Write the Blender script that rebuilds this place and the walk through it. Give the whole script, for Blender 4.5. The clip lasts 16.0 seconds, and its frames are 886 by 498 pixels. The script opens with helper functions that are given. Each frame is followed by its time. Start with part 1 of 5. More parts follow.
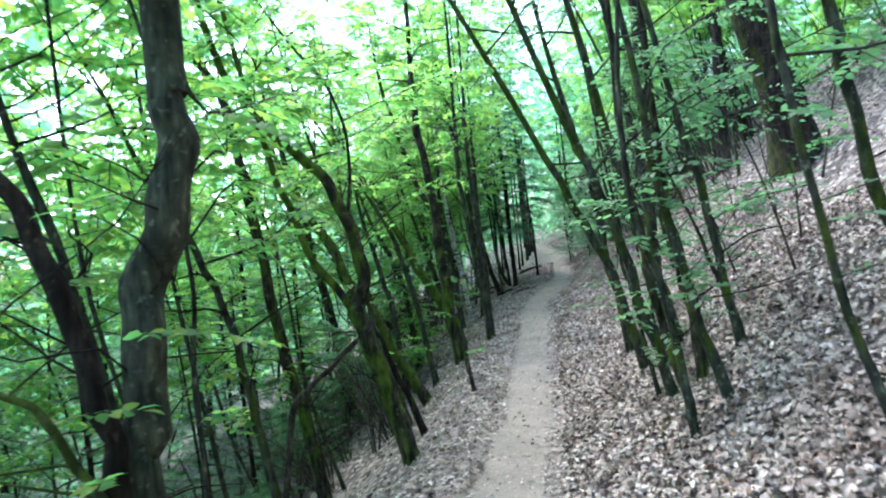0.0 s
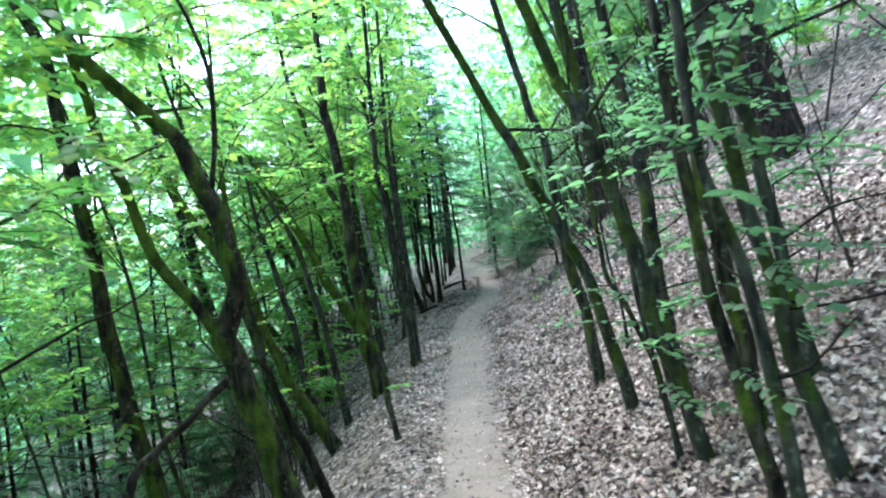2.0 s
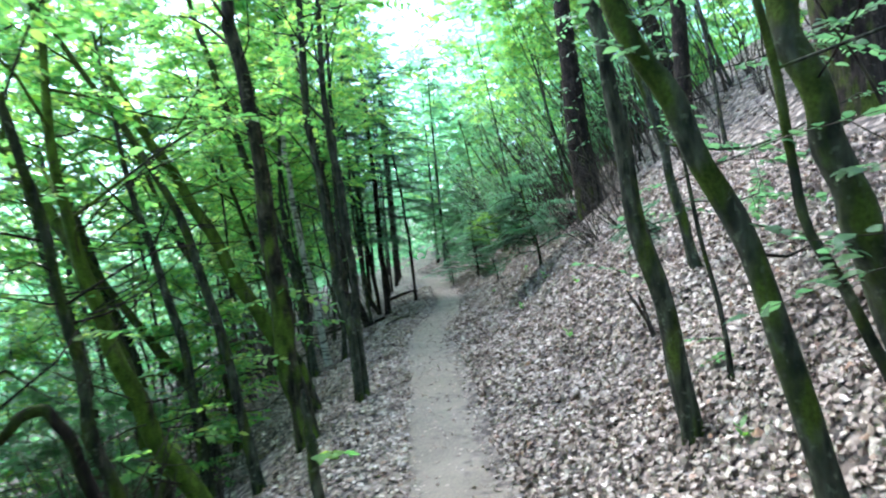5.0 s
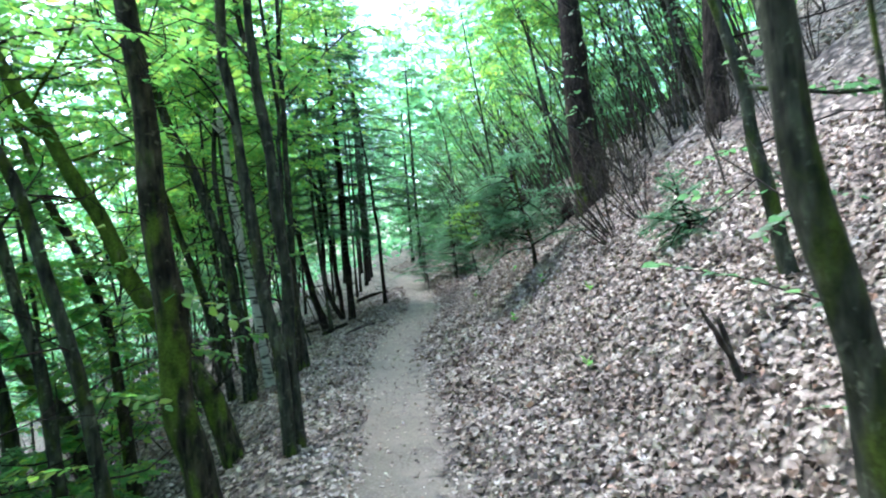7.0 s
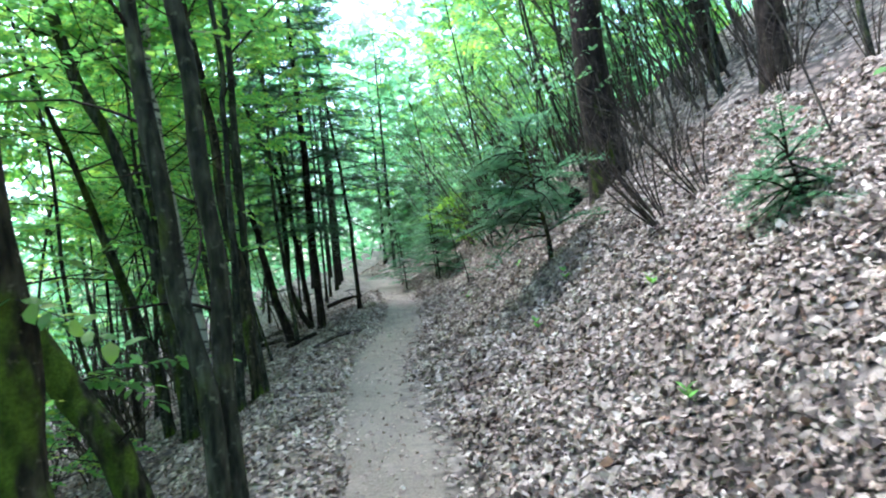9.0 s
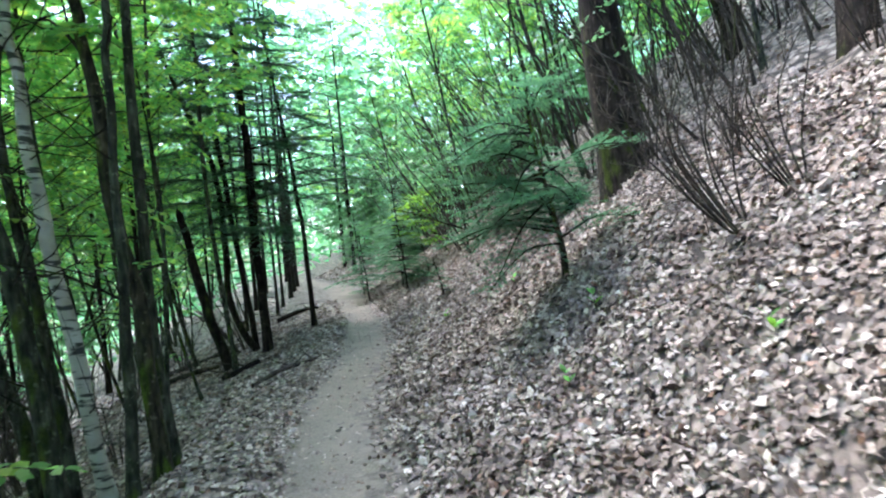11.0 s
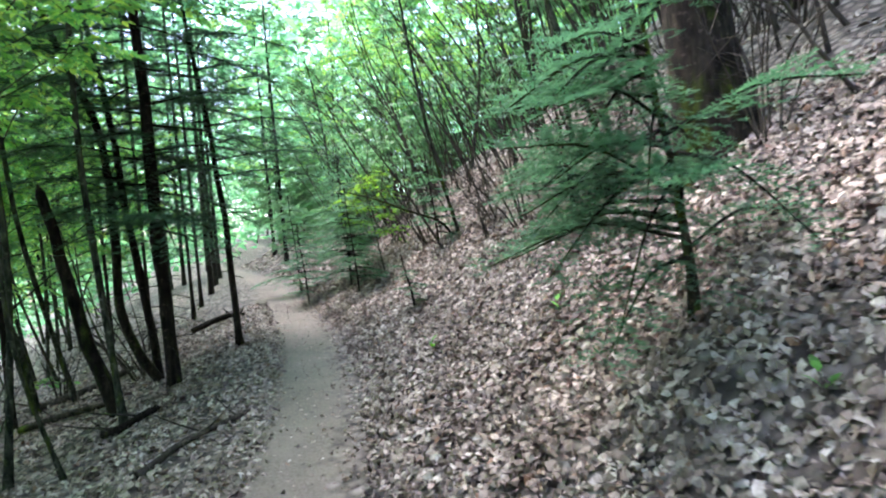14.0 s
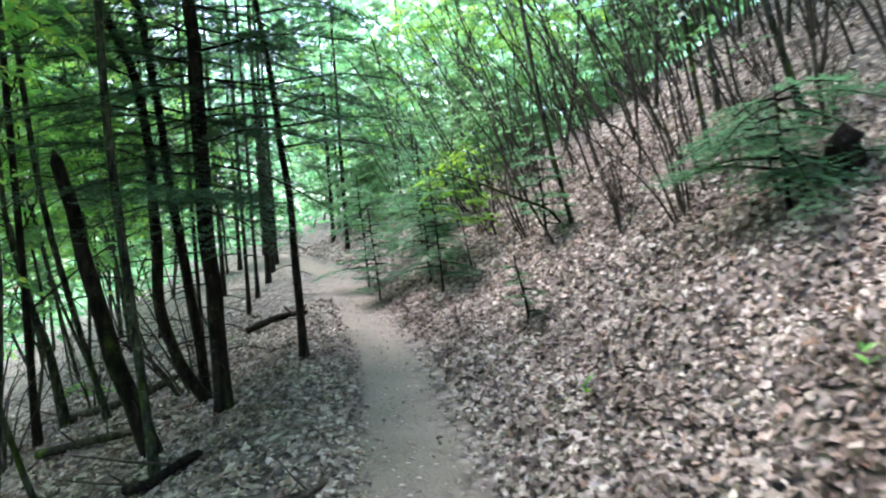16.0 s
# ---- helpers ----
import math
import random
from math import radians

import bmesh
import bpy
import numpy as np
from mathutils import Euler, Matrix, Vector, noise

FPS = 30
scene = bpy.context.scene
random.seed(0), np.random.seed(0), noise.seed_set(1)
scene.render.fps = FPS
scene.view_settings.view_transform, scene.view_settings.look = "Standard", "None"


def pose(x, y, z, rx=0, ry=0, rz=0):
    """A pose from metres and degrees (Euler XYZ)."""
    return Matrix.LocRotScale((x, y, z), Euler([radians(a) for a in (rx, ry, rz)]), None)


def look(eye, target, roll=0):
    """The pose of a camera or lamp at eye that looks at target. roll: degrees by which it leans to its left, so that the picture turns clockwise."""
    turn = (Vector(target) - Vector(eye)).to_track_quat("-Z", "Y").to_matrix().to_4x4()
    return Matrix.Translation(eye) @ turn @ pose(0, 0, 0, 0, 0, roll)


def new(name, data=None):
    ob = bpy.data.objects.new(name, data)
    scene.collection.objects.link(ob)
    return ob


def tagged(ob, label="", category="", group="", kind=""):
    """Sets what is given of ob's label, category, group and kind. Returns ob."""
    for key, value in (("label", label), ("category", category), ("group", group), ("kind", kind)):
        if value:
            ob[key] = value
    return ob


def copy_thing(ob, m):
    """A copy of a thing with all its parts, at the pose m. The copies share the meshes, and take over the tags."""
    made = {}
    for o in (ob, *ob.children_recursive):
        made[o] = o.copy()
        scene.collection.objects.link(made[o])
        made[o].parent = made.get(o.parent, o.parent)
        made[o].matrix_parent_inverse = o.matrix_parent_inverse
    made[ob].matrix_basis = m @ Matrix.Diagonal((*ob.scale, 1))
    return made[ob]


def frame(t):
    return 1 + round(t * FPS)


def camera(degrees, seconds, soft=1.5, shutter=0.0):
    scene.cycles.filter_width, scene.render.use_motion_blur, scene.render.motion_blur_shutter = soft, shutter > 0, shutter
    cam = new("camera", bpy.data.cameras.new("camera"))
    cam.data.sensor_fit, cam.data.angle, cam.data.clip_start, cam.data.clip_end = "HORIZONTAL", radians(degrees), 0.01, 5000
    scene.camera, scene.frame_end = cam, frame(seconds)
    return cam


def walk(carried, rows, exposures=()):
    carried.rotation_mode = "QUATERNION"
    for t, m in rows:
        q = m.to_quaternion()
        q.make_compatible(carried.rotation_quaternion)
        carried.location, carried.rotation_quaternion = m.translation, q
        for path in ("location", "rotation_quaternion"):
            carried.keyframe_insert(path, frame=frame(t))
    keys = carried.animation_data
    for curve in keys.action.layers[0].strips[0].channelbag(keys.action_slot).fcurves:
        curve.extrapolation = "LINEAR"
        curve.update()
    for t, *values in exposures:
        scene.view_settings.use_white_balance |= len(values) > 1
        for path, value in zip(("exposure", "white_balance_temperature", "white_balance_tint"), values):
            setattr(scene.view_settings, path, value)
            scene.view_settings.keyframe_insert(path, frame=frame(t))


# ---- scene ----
cam = camera(66.7, 16.0, soft=2.1, shutter=0.5)
PATH = [
    (0, (-0.007, 0.077, 1.723), (-0.007, 2.077, 1.706), -4.8),
    (0.5, (-0.017, 0.586, 1.702), (-0.004, 2.586, 1.687), -3.4),
    (1, (-0.008, 1.128, 1.681), (0.051, 3.127, 1.671), -4.1),
    (1.5, (-0.013, 1.785, 1.59), (0.188, 3.775, 1.59), -4.3),
    (2, (0.028, 2.328, 1.519), (0.275, 4.312, 1.537), -5.0),
    (2.5, (0.033, 2.886, 1.433), (0.3, 4.868, 1.46), -4.1),
    (3, (0.034, 3.411, 1.386), (0.305, 5.392, 1.431), -3.0),
    (3.5, (0.07, 3.885, 1.38), (0.347, 5.865, 1.428), -3.2),
    (4, (0.101, 4.423, 1.342), (0.427, 6.395, 1.388), -3.4),
    (4.5, (0.144, 4.911, 1.28), (0.491, 6.88, 1.326), -4.3),
    (5, (0.185, 5.428, 1.205), (0.609, 7.382, 1.258), -4.6),
    (5.2, (0.231, 5.67, 1.246), (0.688, 7.616, 1.282), -3.9),
    (7.3, (0.751, 7.746, 1.177), (1.25, 9.682, 1.226), -3.8),
    (7.5, (0.8, 7.937, 1.14), (1.307, 9.871, 1.192), -4.2),
    (8, (0.834, 8.451, 1.169), (1.382, 10.374, 1.214), -4.7),
    (8.2, (0.818, 8.651, 1.101), (1.373, 10.571, 1.162), -4.7),
    (10.3, (1.127, 10.431, 1.266), (1.773, 12.324, 1.271), -4.5),
    (10.5, (1.179, 10.652, 1.313), (1.836, 12.541, 1.313), -4.4),
    (11, (1.276, 11.144, 1.276), (1.97, 13.019, 1.315), -4.9),
    (11.5, (1.36, 11.58, 1.323), (2.091, 13.442, 1.352), -4.2),
    (12, (1.431, 12.056, 1.369), (2.228, 13.891, 1.382), -4.4),
    (12.5, (1.539, 12.428, 1.415), (2.357, 14.253, 1.426), -5.1),
    (13, (1.581, 12.75, 1.447), (2.425, 14.563, 1.455), -3.8),
    (13.5, (1.642, 13.237, 1.514), (2.536, 15.026, 1.494), -3.2),
    (14, (1.703, 13.659, 1.505), (2.585, 15.453, 1.482), -4.3),
    (14.5, (1.815, 14.058, 1.555), (2.658, 15.872, 1.526), -3.2),
    (15, (1.836, 14.588, 1.585), (2.68, 16.401, 1.549), -3.0),
    (15.5, (1.852, 15.05, 1.525), (2.65, 16.884, 1.502), -3.4),
    (16, (1.893, 15.533, 1.597), (2.635, 17.389, 1.546), -2.8),
]
walk(cam, [(t, look(eye, target, roll)) for t, eye, target, roll in PATH], exposures=[(0, 2.86, 5400, 10), (5, 2.9, 5400, 10), (8, 2.98, 5450, 12), (11, 3.08, 5600, 15), (14, 3.18, 5850, 21), (16, 3.22, 5850, 21)])

# ---- world, sun and exposure ----
SUN_UP, SUN_AZ = radians(58), radians(-35)
world = bpy.data.worlds.new("forest_sky")
scene.world = world
world.use_nodes = True
wn = world.node_tree.nodes
sky = wn.new("ShaderNodeTexSky")
sky.sky_type, sky.sun_disc = "NISHITA", False
sky.sun_elevation, sky.sun_rotation = SUN_UP, SUN_AZ
sky.air_density, sky.dust_density = 1.0, 3.0
world.node_tree.links.new(sky.outputs[0], wn["Background"].inputs[0])
wn["Background"].inputs[1].default_value = 0.15
sun_data = bpy.data.lights.new("sun", "SUN")
sun_data.energy, sun_data.angle, sun_data.color = 1.0, radians(50), (1.0, 0.95, 0.86)
sun = new("sun", sun_data)
sun.matrix_world = look((0, 0, 30), Vector((0, 0, 30)) - Vector((math.sin(SUN_AZ) * math.cos(SUN_UP), math.cos(SUN_AZ) * math.cos(SUN_UP), math.sin(SUN_UP))))

RNG = np.random.default_rng(7)


# ---- materials ----
class Nodes:
    """A node material in the making."""

    def __init__(self, name):
        self.mat = bpy.data.materials.new(name)
        self.mat.use_nodes = True
        self.tree = self.mat.node_tree
        self.bsdf = self.tree.nodes["Principled BSDF"]
        self.out = self.tree.nodes["Material Output"]

    def add(self, kind, **values):
        n = self.tree.nodes.new("ShaderNode" + kind)
        for k, v in values.items():
            n.inputs[k.replace("_", " ")].default_value = v
        return n

    def link(self, a, b):
        self.tree.links.new(a, b)

    def ramp(self, source, stops):
        r = self.tree.nodes.new("ShaderNodeValToRGB")
        e = r.color_ramp.elements
        while len(e) < len(stops):
            e.new(0.5)
        for el, (p, c) in zip(e, stops):
            el.position, el.color = p, (*c, 1)
        self.link(source, r.inputs[0])
        return r.outputs[0]

    def mix(self, fac, a, b, mode="MIX"):
        m = self.tree.nodes.new("ShaderNodeMix")
        m.data_type, m.blend_type = "RGBA", mode
        for socket, value in ((m.inputs[0], fac), (m.inputs[6], a), (m.inputs[7], b)):
            if isinstance(value, bpy.types.NodeSocket):
                self.link(value, socket)
            else:
                socket.default_value = value if not isinstance(value, tuple) else (*value, 1)
        return m.outputs[2]

    def calc(self, op, a, b=0.0, clamp=False):
        m = self.tree.nodes.new("ShaderNodeMath")
        m.operation, m.use_clamp = op, clamp
        for socket, value in ((m.inputs[0], a), (m.inputs[1], b)):
            if isinstance(value, bpy.types.NodeSocket):
                self.link(value, socket)
            else:
                socket.default_value = value
        return m.outputs[0]

    def noise(self, coords, scale, detail=4.0, stretch=None):
        if stretch:
            mp = self.tree.nodes.new("ShaderNodeMapping")
            mp.inputs["Scale"].default_value = stretch
            self.link(coords, mp.inputs[0])
            coords = mp.outputs[0]
        n = self.add("TexNoise", Scale=scale, Detail=detail)
        self.link(coords, n.inputs[0])
        return n.outputs[0]

    def bump(self, height, strength, distance=0.01):
        b = self.add("Bump", Strength=strength, Distance=distance)
        self.link(height, b.inputs["Height"])
        self.link(b.outputs[0], self.bsdf.inputs["Normal"])


def bark_material(name, dark, light, moss_colour, moss, rough_bump):
    k = Nodes(name)
    co = k.tree.nodes.new("ShaderNodeTexCoord").outputs["Object"]
    fine = k.noise(co, 30, 6, (1, 1, 0.22))
    broad = k.noise(co, 3.5, 4)
    base = k.ramp(fine, [(0.3, dark), (0.72, light)])
    base = k.mix(k.ramp(broad, [(0.35, (0, 0, 0)), (0.7, (0.75, 0.75, 0.75))]), base, tuple(0.55 * c for c in dark))
    z = k.tree.nodes.new("ShaderNodeSeparateXYZ")
    k.link(co, z.inputs[0])
    low = k.calc("SUBTRACT", 0.95, k.calc("MULTIPLY", z.outputs[2], 0.42))
    patch = k.calc("MULTIPLY", k.noise(co, 7, 6, (1, 1, 0.4)), 1.5)
    side = k.calc("MULTIPLY", z.outputs[0], -0.6)
    m = k.calc("MULTIPLY", k.calc("SUBTRACT", k.calc("ADD", k.calc("ADD", k.calc("MULTIPLY", low, 0.3), side), patch), 1.27 - moss), 5.0, True)
    spots = k.ramp(k.noise(co, 22, 5), [(0.6, (0, 0, 0)), (0.68, (0.7, 0.7, 0.7))])
    base = k.mix(spots, base, tuple(1.5 * c for c in light))
    green = k.ramp(k.noise(co, 60, 3), [(0.3, tuple(0.5 * c for c in moss_colour)), (0.7, moss_colour)])
    blotch = k.ramp(k.noise(co, 13, 6, (1, 1, 0.55)), [(0.32, (0.4, 0.4, 0.42)), (0.68, (1.35, 1.3, 1.2))])
    k.link(k.mix(1.0, k.mix(m, base, green), blotch, "MULTIPLY"), k.bsdf.inputs["Base Color"])
    k.bsdf.inputs["Roughness"].default_value = 0.9
    k.bsdf.inputs["Specular IOR Level"].default_value = 0.12
    k.bump(fine, rough_bump, 0.012)
    return k.mat


BARK = bark_material("bark_grey_brown", (0.011, 0.011, 0.009), (0.095, 0.1, 0.072), (0.06, 0.08, 0.014), 0.23, 0.9)
BARK_SMOOTH = bark_material("bark_smooth_grey", (0.026, 0.028, 0.02), (0.1, 0.106, 0.078), (0.06, 0.085, 0.014), 0.24, 0.35)
BARK_MOSS = bark_material("bark_mossy", (0.008, 0.007, 0.005), (0.085, 0.075, 0.05), (0.085, 0.125, 0.016), 0.25, 1.0)
BARK_FIR = bark_material("bark_conifer", (0.008, 0.006, 0.005), (0.04, 0.03, 0.024), (0.045, 0.062, 0.014), 0.10, 0.9)
BARK_TWIG = bark_material("bark_twig", (0.034, 0.028, 0.023), (0.11, 0.092, 0.076), (0.05, 0.06, 0.02), 0.05, 0.3)


def birch_material():
    k = Nodes("bark_birch")
    co = k.tree.nodes.new("ShaderNodeTexCoord").outputs["Object"]
    base = k.ramp(k.noise(co, 6, 4), [(0.3, (0.28, 0.25, 0.2)), (0.7, (0.48, 0.45, 0.38))])
    bands = k.ramp(k.noise(co, 9, 3, (0.5, 0.5, 2.2)), [(0.53, (0, 0, 0)), (0.6, (1, 1, 1))])
    k.link(k.mix(bands, base, (0.03, 0.027, 0.022)), k.bsdf.inputs["Base Color"])
    k.bsdf.inputs["Roughness"].default_value = 0.7
    k.bump(bands, 0.4)
    return k.mat


BARK_BIRCH = birch_material()


def leaf_material(name, colours, glow, share=0.5, rough=0.45):
    """Living leaves: a glossy upper face, and light that passes through."""
    k = Nodes(name)
    isl = k.tree.nodes.new("ShaderNodeNewGeometry").outputs["Random Per Island"]
    col = k.ramp(isl, [(i / max(1, len(colours) - 1), c) for i, c in enumerate(colours)])
    inf = k.tree.nodes.new("ShaderNodeObjectInfo").outputs["Random"]
    col = k.mix(k.calc("MULTIPLY", inf, 0.35), col, tuple(c * 0.6 for c in colours[0]))
    k.link(col, k.bsdf.inputs["Base Color"])
    k.bsdf.inputs["Roughness"].default_value = rough
    k.bsdf.inputs["Specular IOR Level"].default_value = 0.3
    tr = k.tree.nodes.new("ShaderNodeBsdfTranslucent")
    k.link(k.mix(1.0, col, glow, "MULTIPLY"), tr.inputs[0])
    mx = k.tree.nodes.new("ShaderNodeMixShader")
    mx.inputs[0].default_value = share
    k.link(k.bsdf.outputs[0], mx.inputs[1])
    k.link(tr.outputs[0], mx.inputs[2])
    k.link(mx.outputs[0], k.out.inputs[0])
    return k.mat


LEAF = leaf_material("leaf_green", [(0.05, 0.125, 0.034), (0.072, 0.165, 0.044), (0.1, 0.195, 0.042), (0.175, 0.225, 0.034)], (4.2, 4.2, 3.5), 0.54)
# duller, bluer copy of the leaves, with their shade put into the colour
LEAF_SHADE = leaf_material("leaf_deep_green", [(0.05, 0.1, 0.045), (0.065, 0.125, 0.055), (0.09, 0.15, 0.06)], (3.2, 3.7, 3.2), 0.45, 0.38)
# paler, bluer leaves for the distance: the haze is put into the colour
LEAF_FAR_HAZE = leaf_material("leaf_far_green", [(0.06, 0.132, 0.065), (0.08, 0.162, 0.078), (0.11, 0.19, 0.074)], (3.8, 4.4, 4.2), 0.57)
LEAF_YELLOW = leaf_material("leaf_yellow_green", [(0.075, 0.17, 0.018), (0.12, 0.21, 0.022)], (2.4, 2.4, 2.0), 0.5)
NEEDLE = leaf_material("needle_green", [(0.026, 0.068, 0.035), (0.042, 0.1, 0.05), (0.06, 0.125, 0.055)], (1.5, 1.8, 1.6), 0.18, 0.6)
NEEDLE_SOFT = leaf_material("needle_soft_green", [(0.042, 0.1, 0.052), (0.062, 0.135, 0.07), (0.09, 0.175, 0.085)], (2.2, 2.5, 2.2), 0.42, 0.45)


def litter_material():
    k = Nodes("dead_leaf")
    isl = k.tree.nodes.new("ShaderNodeNewGeometry").outputs["Random Per Island"]
    col = k.ramp(isl, [(0.0, (0.08, 0.053, 0.04)), (0.2, (0.18, 0.128, 0.1)), (0.45, (0.34, 0.265, 0.217)), (0.7, (0.5, 0.41, 0.35)), (0.87, (0.64, 0.55, 0.475)), (0.95, (0.27, 0.14, 0.08)), (1.0, (0.76, 0.68, 0.59))])
    co = k.tree.nodes.new("ShaderNodeTexCoord").outputs["Object"]
    spots = k.ramp(k.noise(co, 45, 4), [(0.35, (0.62, 0.58, 0.55)), (0.65, (1, 1, 1))])
    # broad random dark patches: damp leaves, and shade put into the colour
    damp_shade = k.ramp(k.noise(co, 1.9, 6), [(0.35, (0.42, 0.36, 0.32)), (0.53, (1, 1, 1))])
    k.link(k.mix(1.0, k.mix(1.0, col, spots, "MULTIPLY"), damp_shade, "MULTIPLY"), k.bsdf.inputs["Base Color"])
    k.bsdf.inputs["Roughness"].default_value = 0.6
    k.bump(k.noise(co, 160, 3), 0.25, 0.004)
    return k.mat


LITTER = litter_material()


def ground_material():
    k = Nodes("forest_floor")
    co = k.tree.nodes.new("ShaderNodeTexCoord").outputs["Object"]
    cells = k.add("TexVoronoi", Scale=11.0)
    k.link(co, cells.inputs["Vector"])
    sep = k.tree.nodes.new("ShaderNodeSeparateColor")
    k.link(cells.outputs["Color"], sep.inputs[0])
    leafy = k.ramp(sep.outputs[0], [(0.0, (0.06, 0.045, 0.036)), (0.4, (0.17, 0.13, 0.105)), (0.75, (0.26, 0.21, 0.178)), (1.0, (0.34, 0.29, 0.25))])
    leafy = k.mix(k.ramp(cells.outputs["Distance"], [(0.35, (0, 0, 0)), (0.75, (1, 1, 1))]), leafy, (0.03, 0.022, 0.018))
    fine = k.noise(co, 55, 6)
    soil = k.ramp(fine, [(0.3, (0.105, 0.084, 0.064)), (0.7, (0.24, 0.194, 0.152))])
    soil = k.mix(k.ramp(k.noise(co, 2.2, 4), [(0.4, (0, 0, 0)), (0.7, (0.6, 0.6, 0.6))]), soil, (0.265, 0.218, 0.172))
    at = k.tree.nodes.new("ShaderNodeAttribute")
    at.attribute_name = "trail"
    edge = k.calc("ADD", at.outputs["Fac"], k.calc("MULTIPLY", k.calc("SUBTRACT", k.noise(co, 9, 6), 0.5), 2.0))
    mask = k.ramp(edge, [(0.3, (0, 0, 0)), (0.8, (1, 1, 1))])
    k.link(k.mix(mask, leafy, soil), k.bsdf.inputs["Base Color"])
    k.bsdf.inputs["Roughness"].default_value = 0.9
    k.bump(k.calc("ADD", fine, k.calc("MULTIPLY", sep.outputs[1], 0.6)), 0.5, 0.02)
    return k.mat


GROUND = ground_material()

# ---- the lie of the land: a footpath along a hillside ----
CY = [-8, 0, 3.5, 5.4, 8, 10.6, 13.2, 15.5, 17, 19, 21.7, 30, 38, 60]
CX = [-0.2, 0.12, 0.2, 0.35, 0.85, 1.2, 1.65, 2.0, 2.38, 3.08, 3.75, 5.1, 5.9, 7]
GZ = [0.6, 0.22, -0.1, -0.27, -0.37, -0.30, -0.05, 0.09, 0.17, 0.28, 0.42, 0.78, 0.85, 1.2]
BD = [-300, -40, -15, -6, -3, -1.9, -1.4, -1, -0.5, 0.4, 0.9, 1.2, 1.5, 1.9, 2.2, 2.55, 3.2, 6, 15, 40, 300]
BZ = [-18, -14, -6, -1.9, -0.7, -0.36, -0.22, -0.08, 0, 0, 0.22, 0.34, 0.5, 0.85, 1.07, 1.3, 1.8, 3.8, 10, 25, 40]


# the slope falls off more steeply along the first part of the walk
DD = [-300, -15, -6, -3.7, -2.3, -1.6, -1.25, -0.9]
DZ = [-2.6, -2.6, -1.3, -0.8, -0.46, -0.22, -0.1, 0]


def across(x, y):
    """Metres to the uphill side of the path's middle."""
    return x - np.interp(y, CY, CX)


def height(x, y):
    d = across(x, y)
    rough = 0.02 + 0.05 * np.clip(np.abs(d) - 0.5, 0, 2)
    bumps = np.sin(2.9 * x + 1.3 * y) * np.sin(2.3 * y - 0.8 * x + 1) + 0.6 * np.sin(6.1 * x - 2 * y) * np.sin(5.3 * y + x)
    bank = np.interp(d, BD, BZ) + np.interp(d, DD, DZ) * np.interp(y, [13.5, 18.5], [1, 0])
    bank = np.where(d > 1.9, 0.85 + (bank - 0.85) * np.interp(y, [24, 38], [1, 0.35]), bank)
    hollows = 0.05 * np.clip(d - 1.1, 0, 1) * np.sin(3.7 * y + 2.2 * x) * np.sin(4.6 * x - 1.7 * y + 0.7)
    return np.interp(y, CY, GZ) + bank + 0.5 * rough * bumps + hollows


# ---- mesh helpers ----
def mesh_of(name, verts, faces, material, smooth=True):
    """A mesh from an array of points and arrays of faces (triangles and quads)."""
    me = bpy.data.meshes.new(name)
    faces = [f for f in faces if len(f)]
    me.vertices.add(len(verts))
    me.vertices.foreach_set("co", np.asarray(verts, dtype=np.float32).ravel())
    loops = np.concatenate([f.ravel() for f in faces]).astype(np.int32)
    sizes = np.concatenate([np.full(len(f), f.shape[1]) for f in faces])
    starts = np.concatenate([[0], np.cumsum(sizes)[:-1]]).astype(np.int32)
    me.loops.add(len(loops))
    me.loops.foreach_set("vertex_index", loops)
    me.polygons.add(len(sizes))
    me.polygons.foreach_set("loop_start", starts)
    me.polygons.foreach_set("use_smooth", np.full(len(sizes), smooth))
    me.update(calc_edges=True)
    me.materials.append(material)
    return me


def part(name, me, parent, label=""):
    ob = new(name, me)
    ob.parent = parent
    return tagged(ob, label)


def base_at(name, x, y, label, category, group="", z=None):
    ob = new(name)
    ob.empty_display_size = 0.2
    ob.location = (x, y, float(height(x, y)) if z is None else z)
    return tagged(ob, label, category, group)


def unit(v):
    v = np.asarray(v, float)
    return v / np.maximum(np.linalg.norm(v, axis=-1, keepdims=True), 1e-9)


def smooth_path(pts, steps=4):
    """A Catmull-Rom curve through the points."""
    p = np.asarray(pts, float)
    p = np.vstack([2 * p[0] - p[1], p, 2 * p[-1] - p[-2]])
    out = []
    for i in range(1, len(p) - 2):
        for s in np.linspace(0, 1, steps, endpoint=False):
            a, b, c, d = p[i - 1:i + 3]
            out.append(0.5 * (2 * b + (c - a) * s + (2 * a - 5 * b + 4 * c - d) * s * s + (3 * b - a - 3 * c + d) * s ** 3))
    out.append(p[-2])
    return np.array(out)


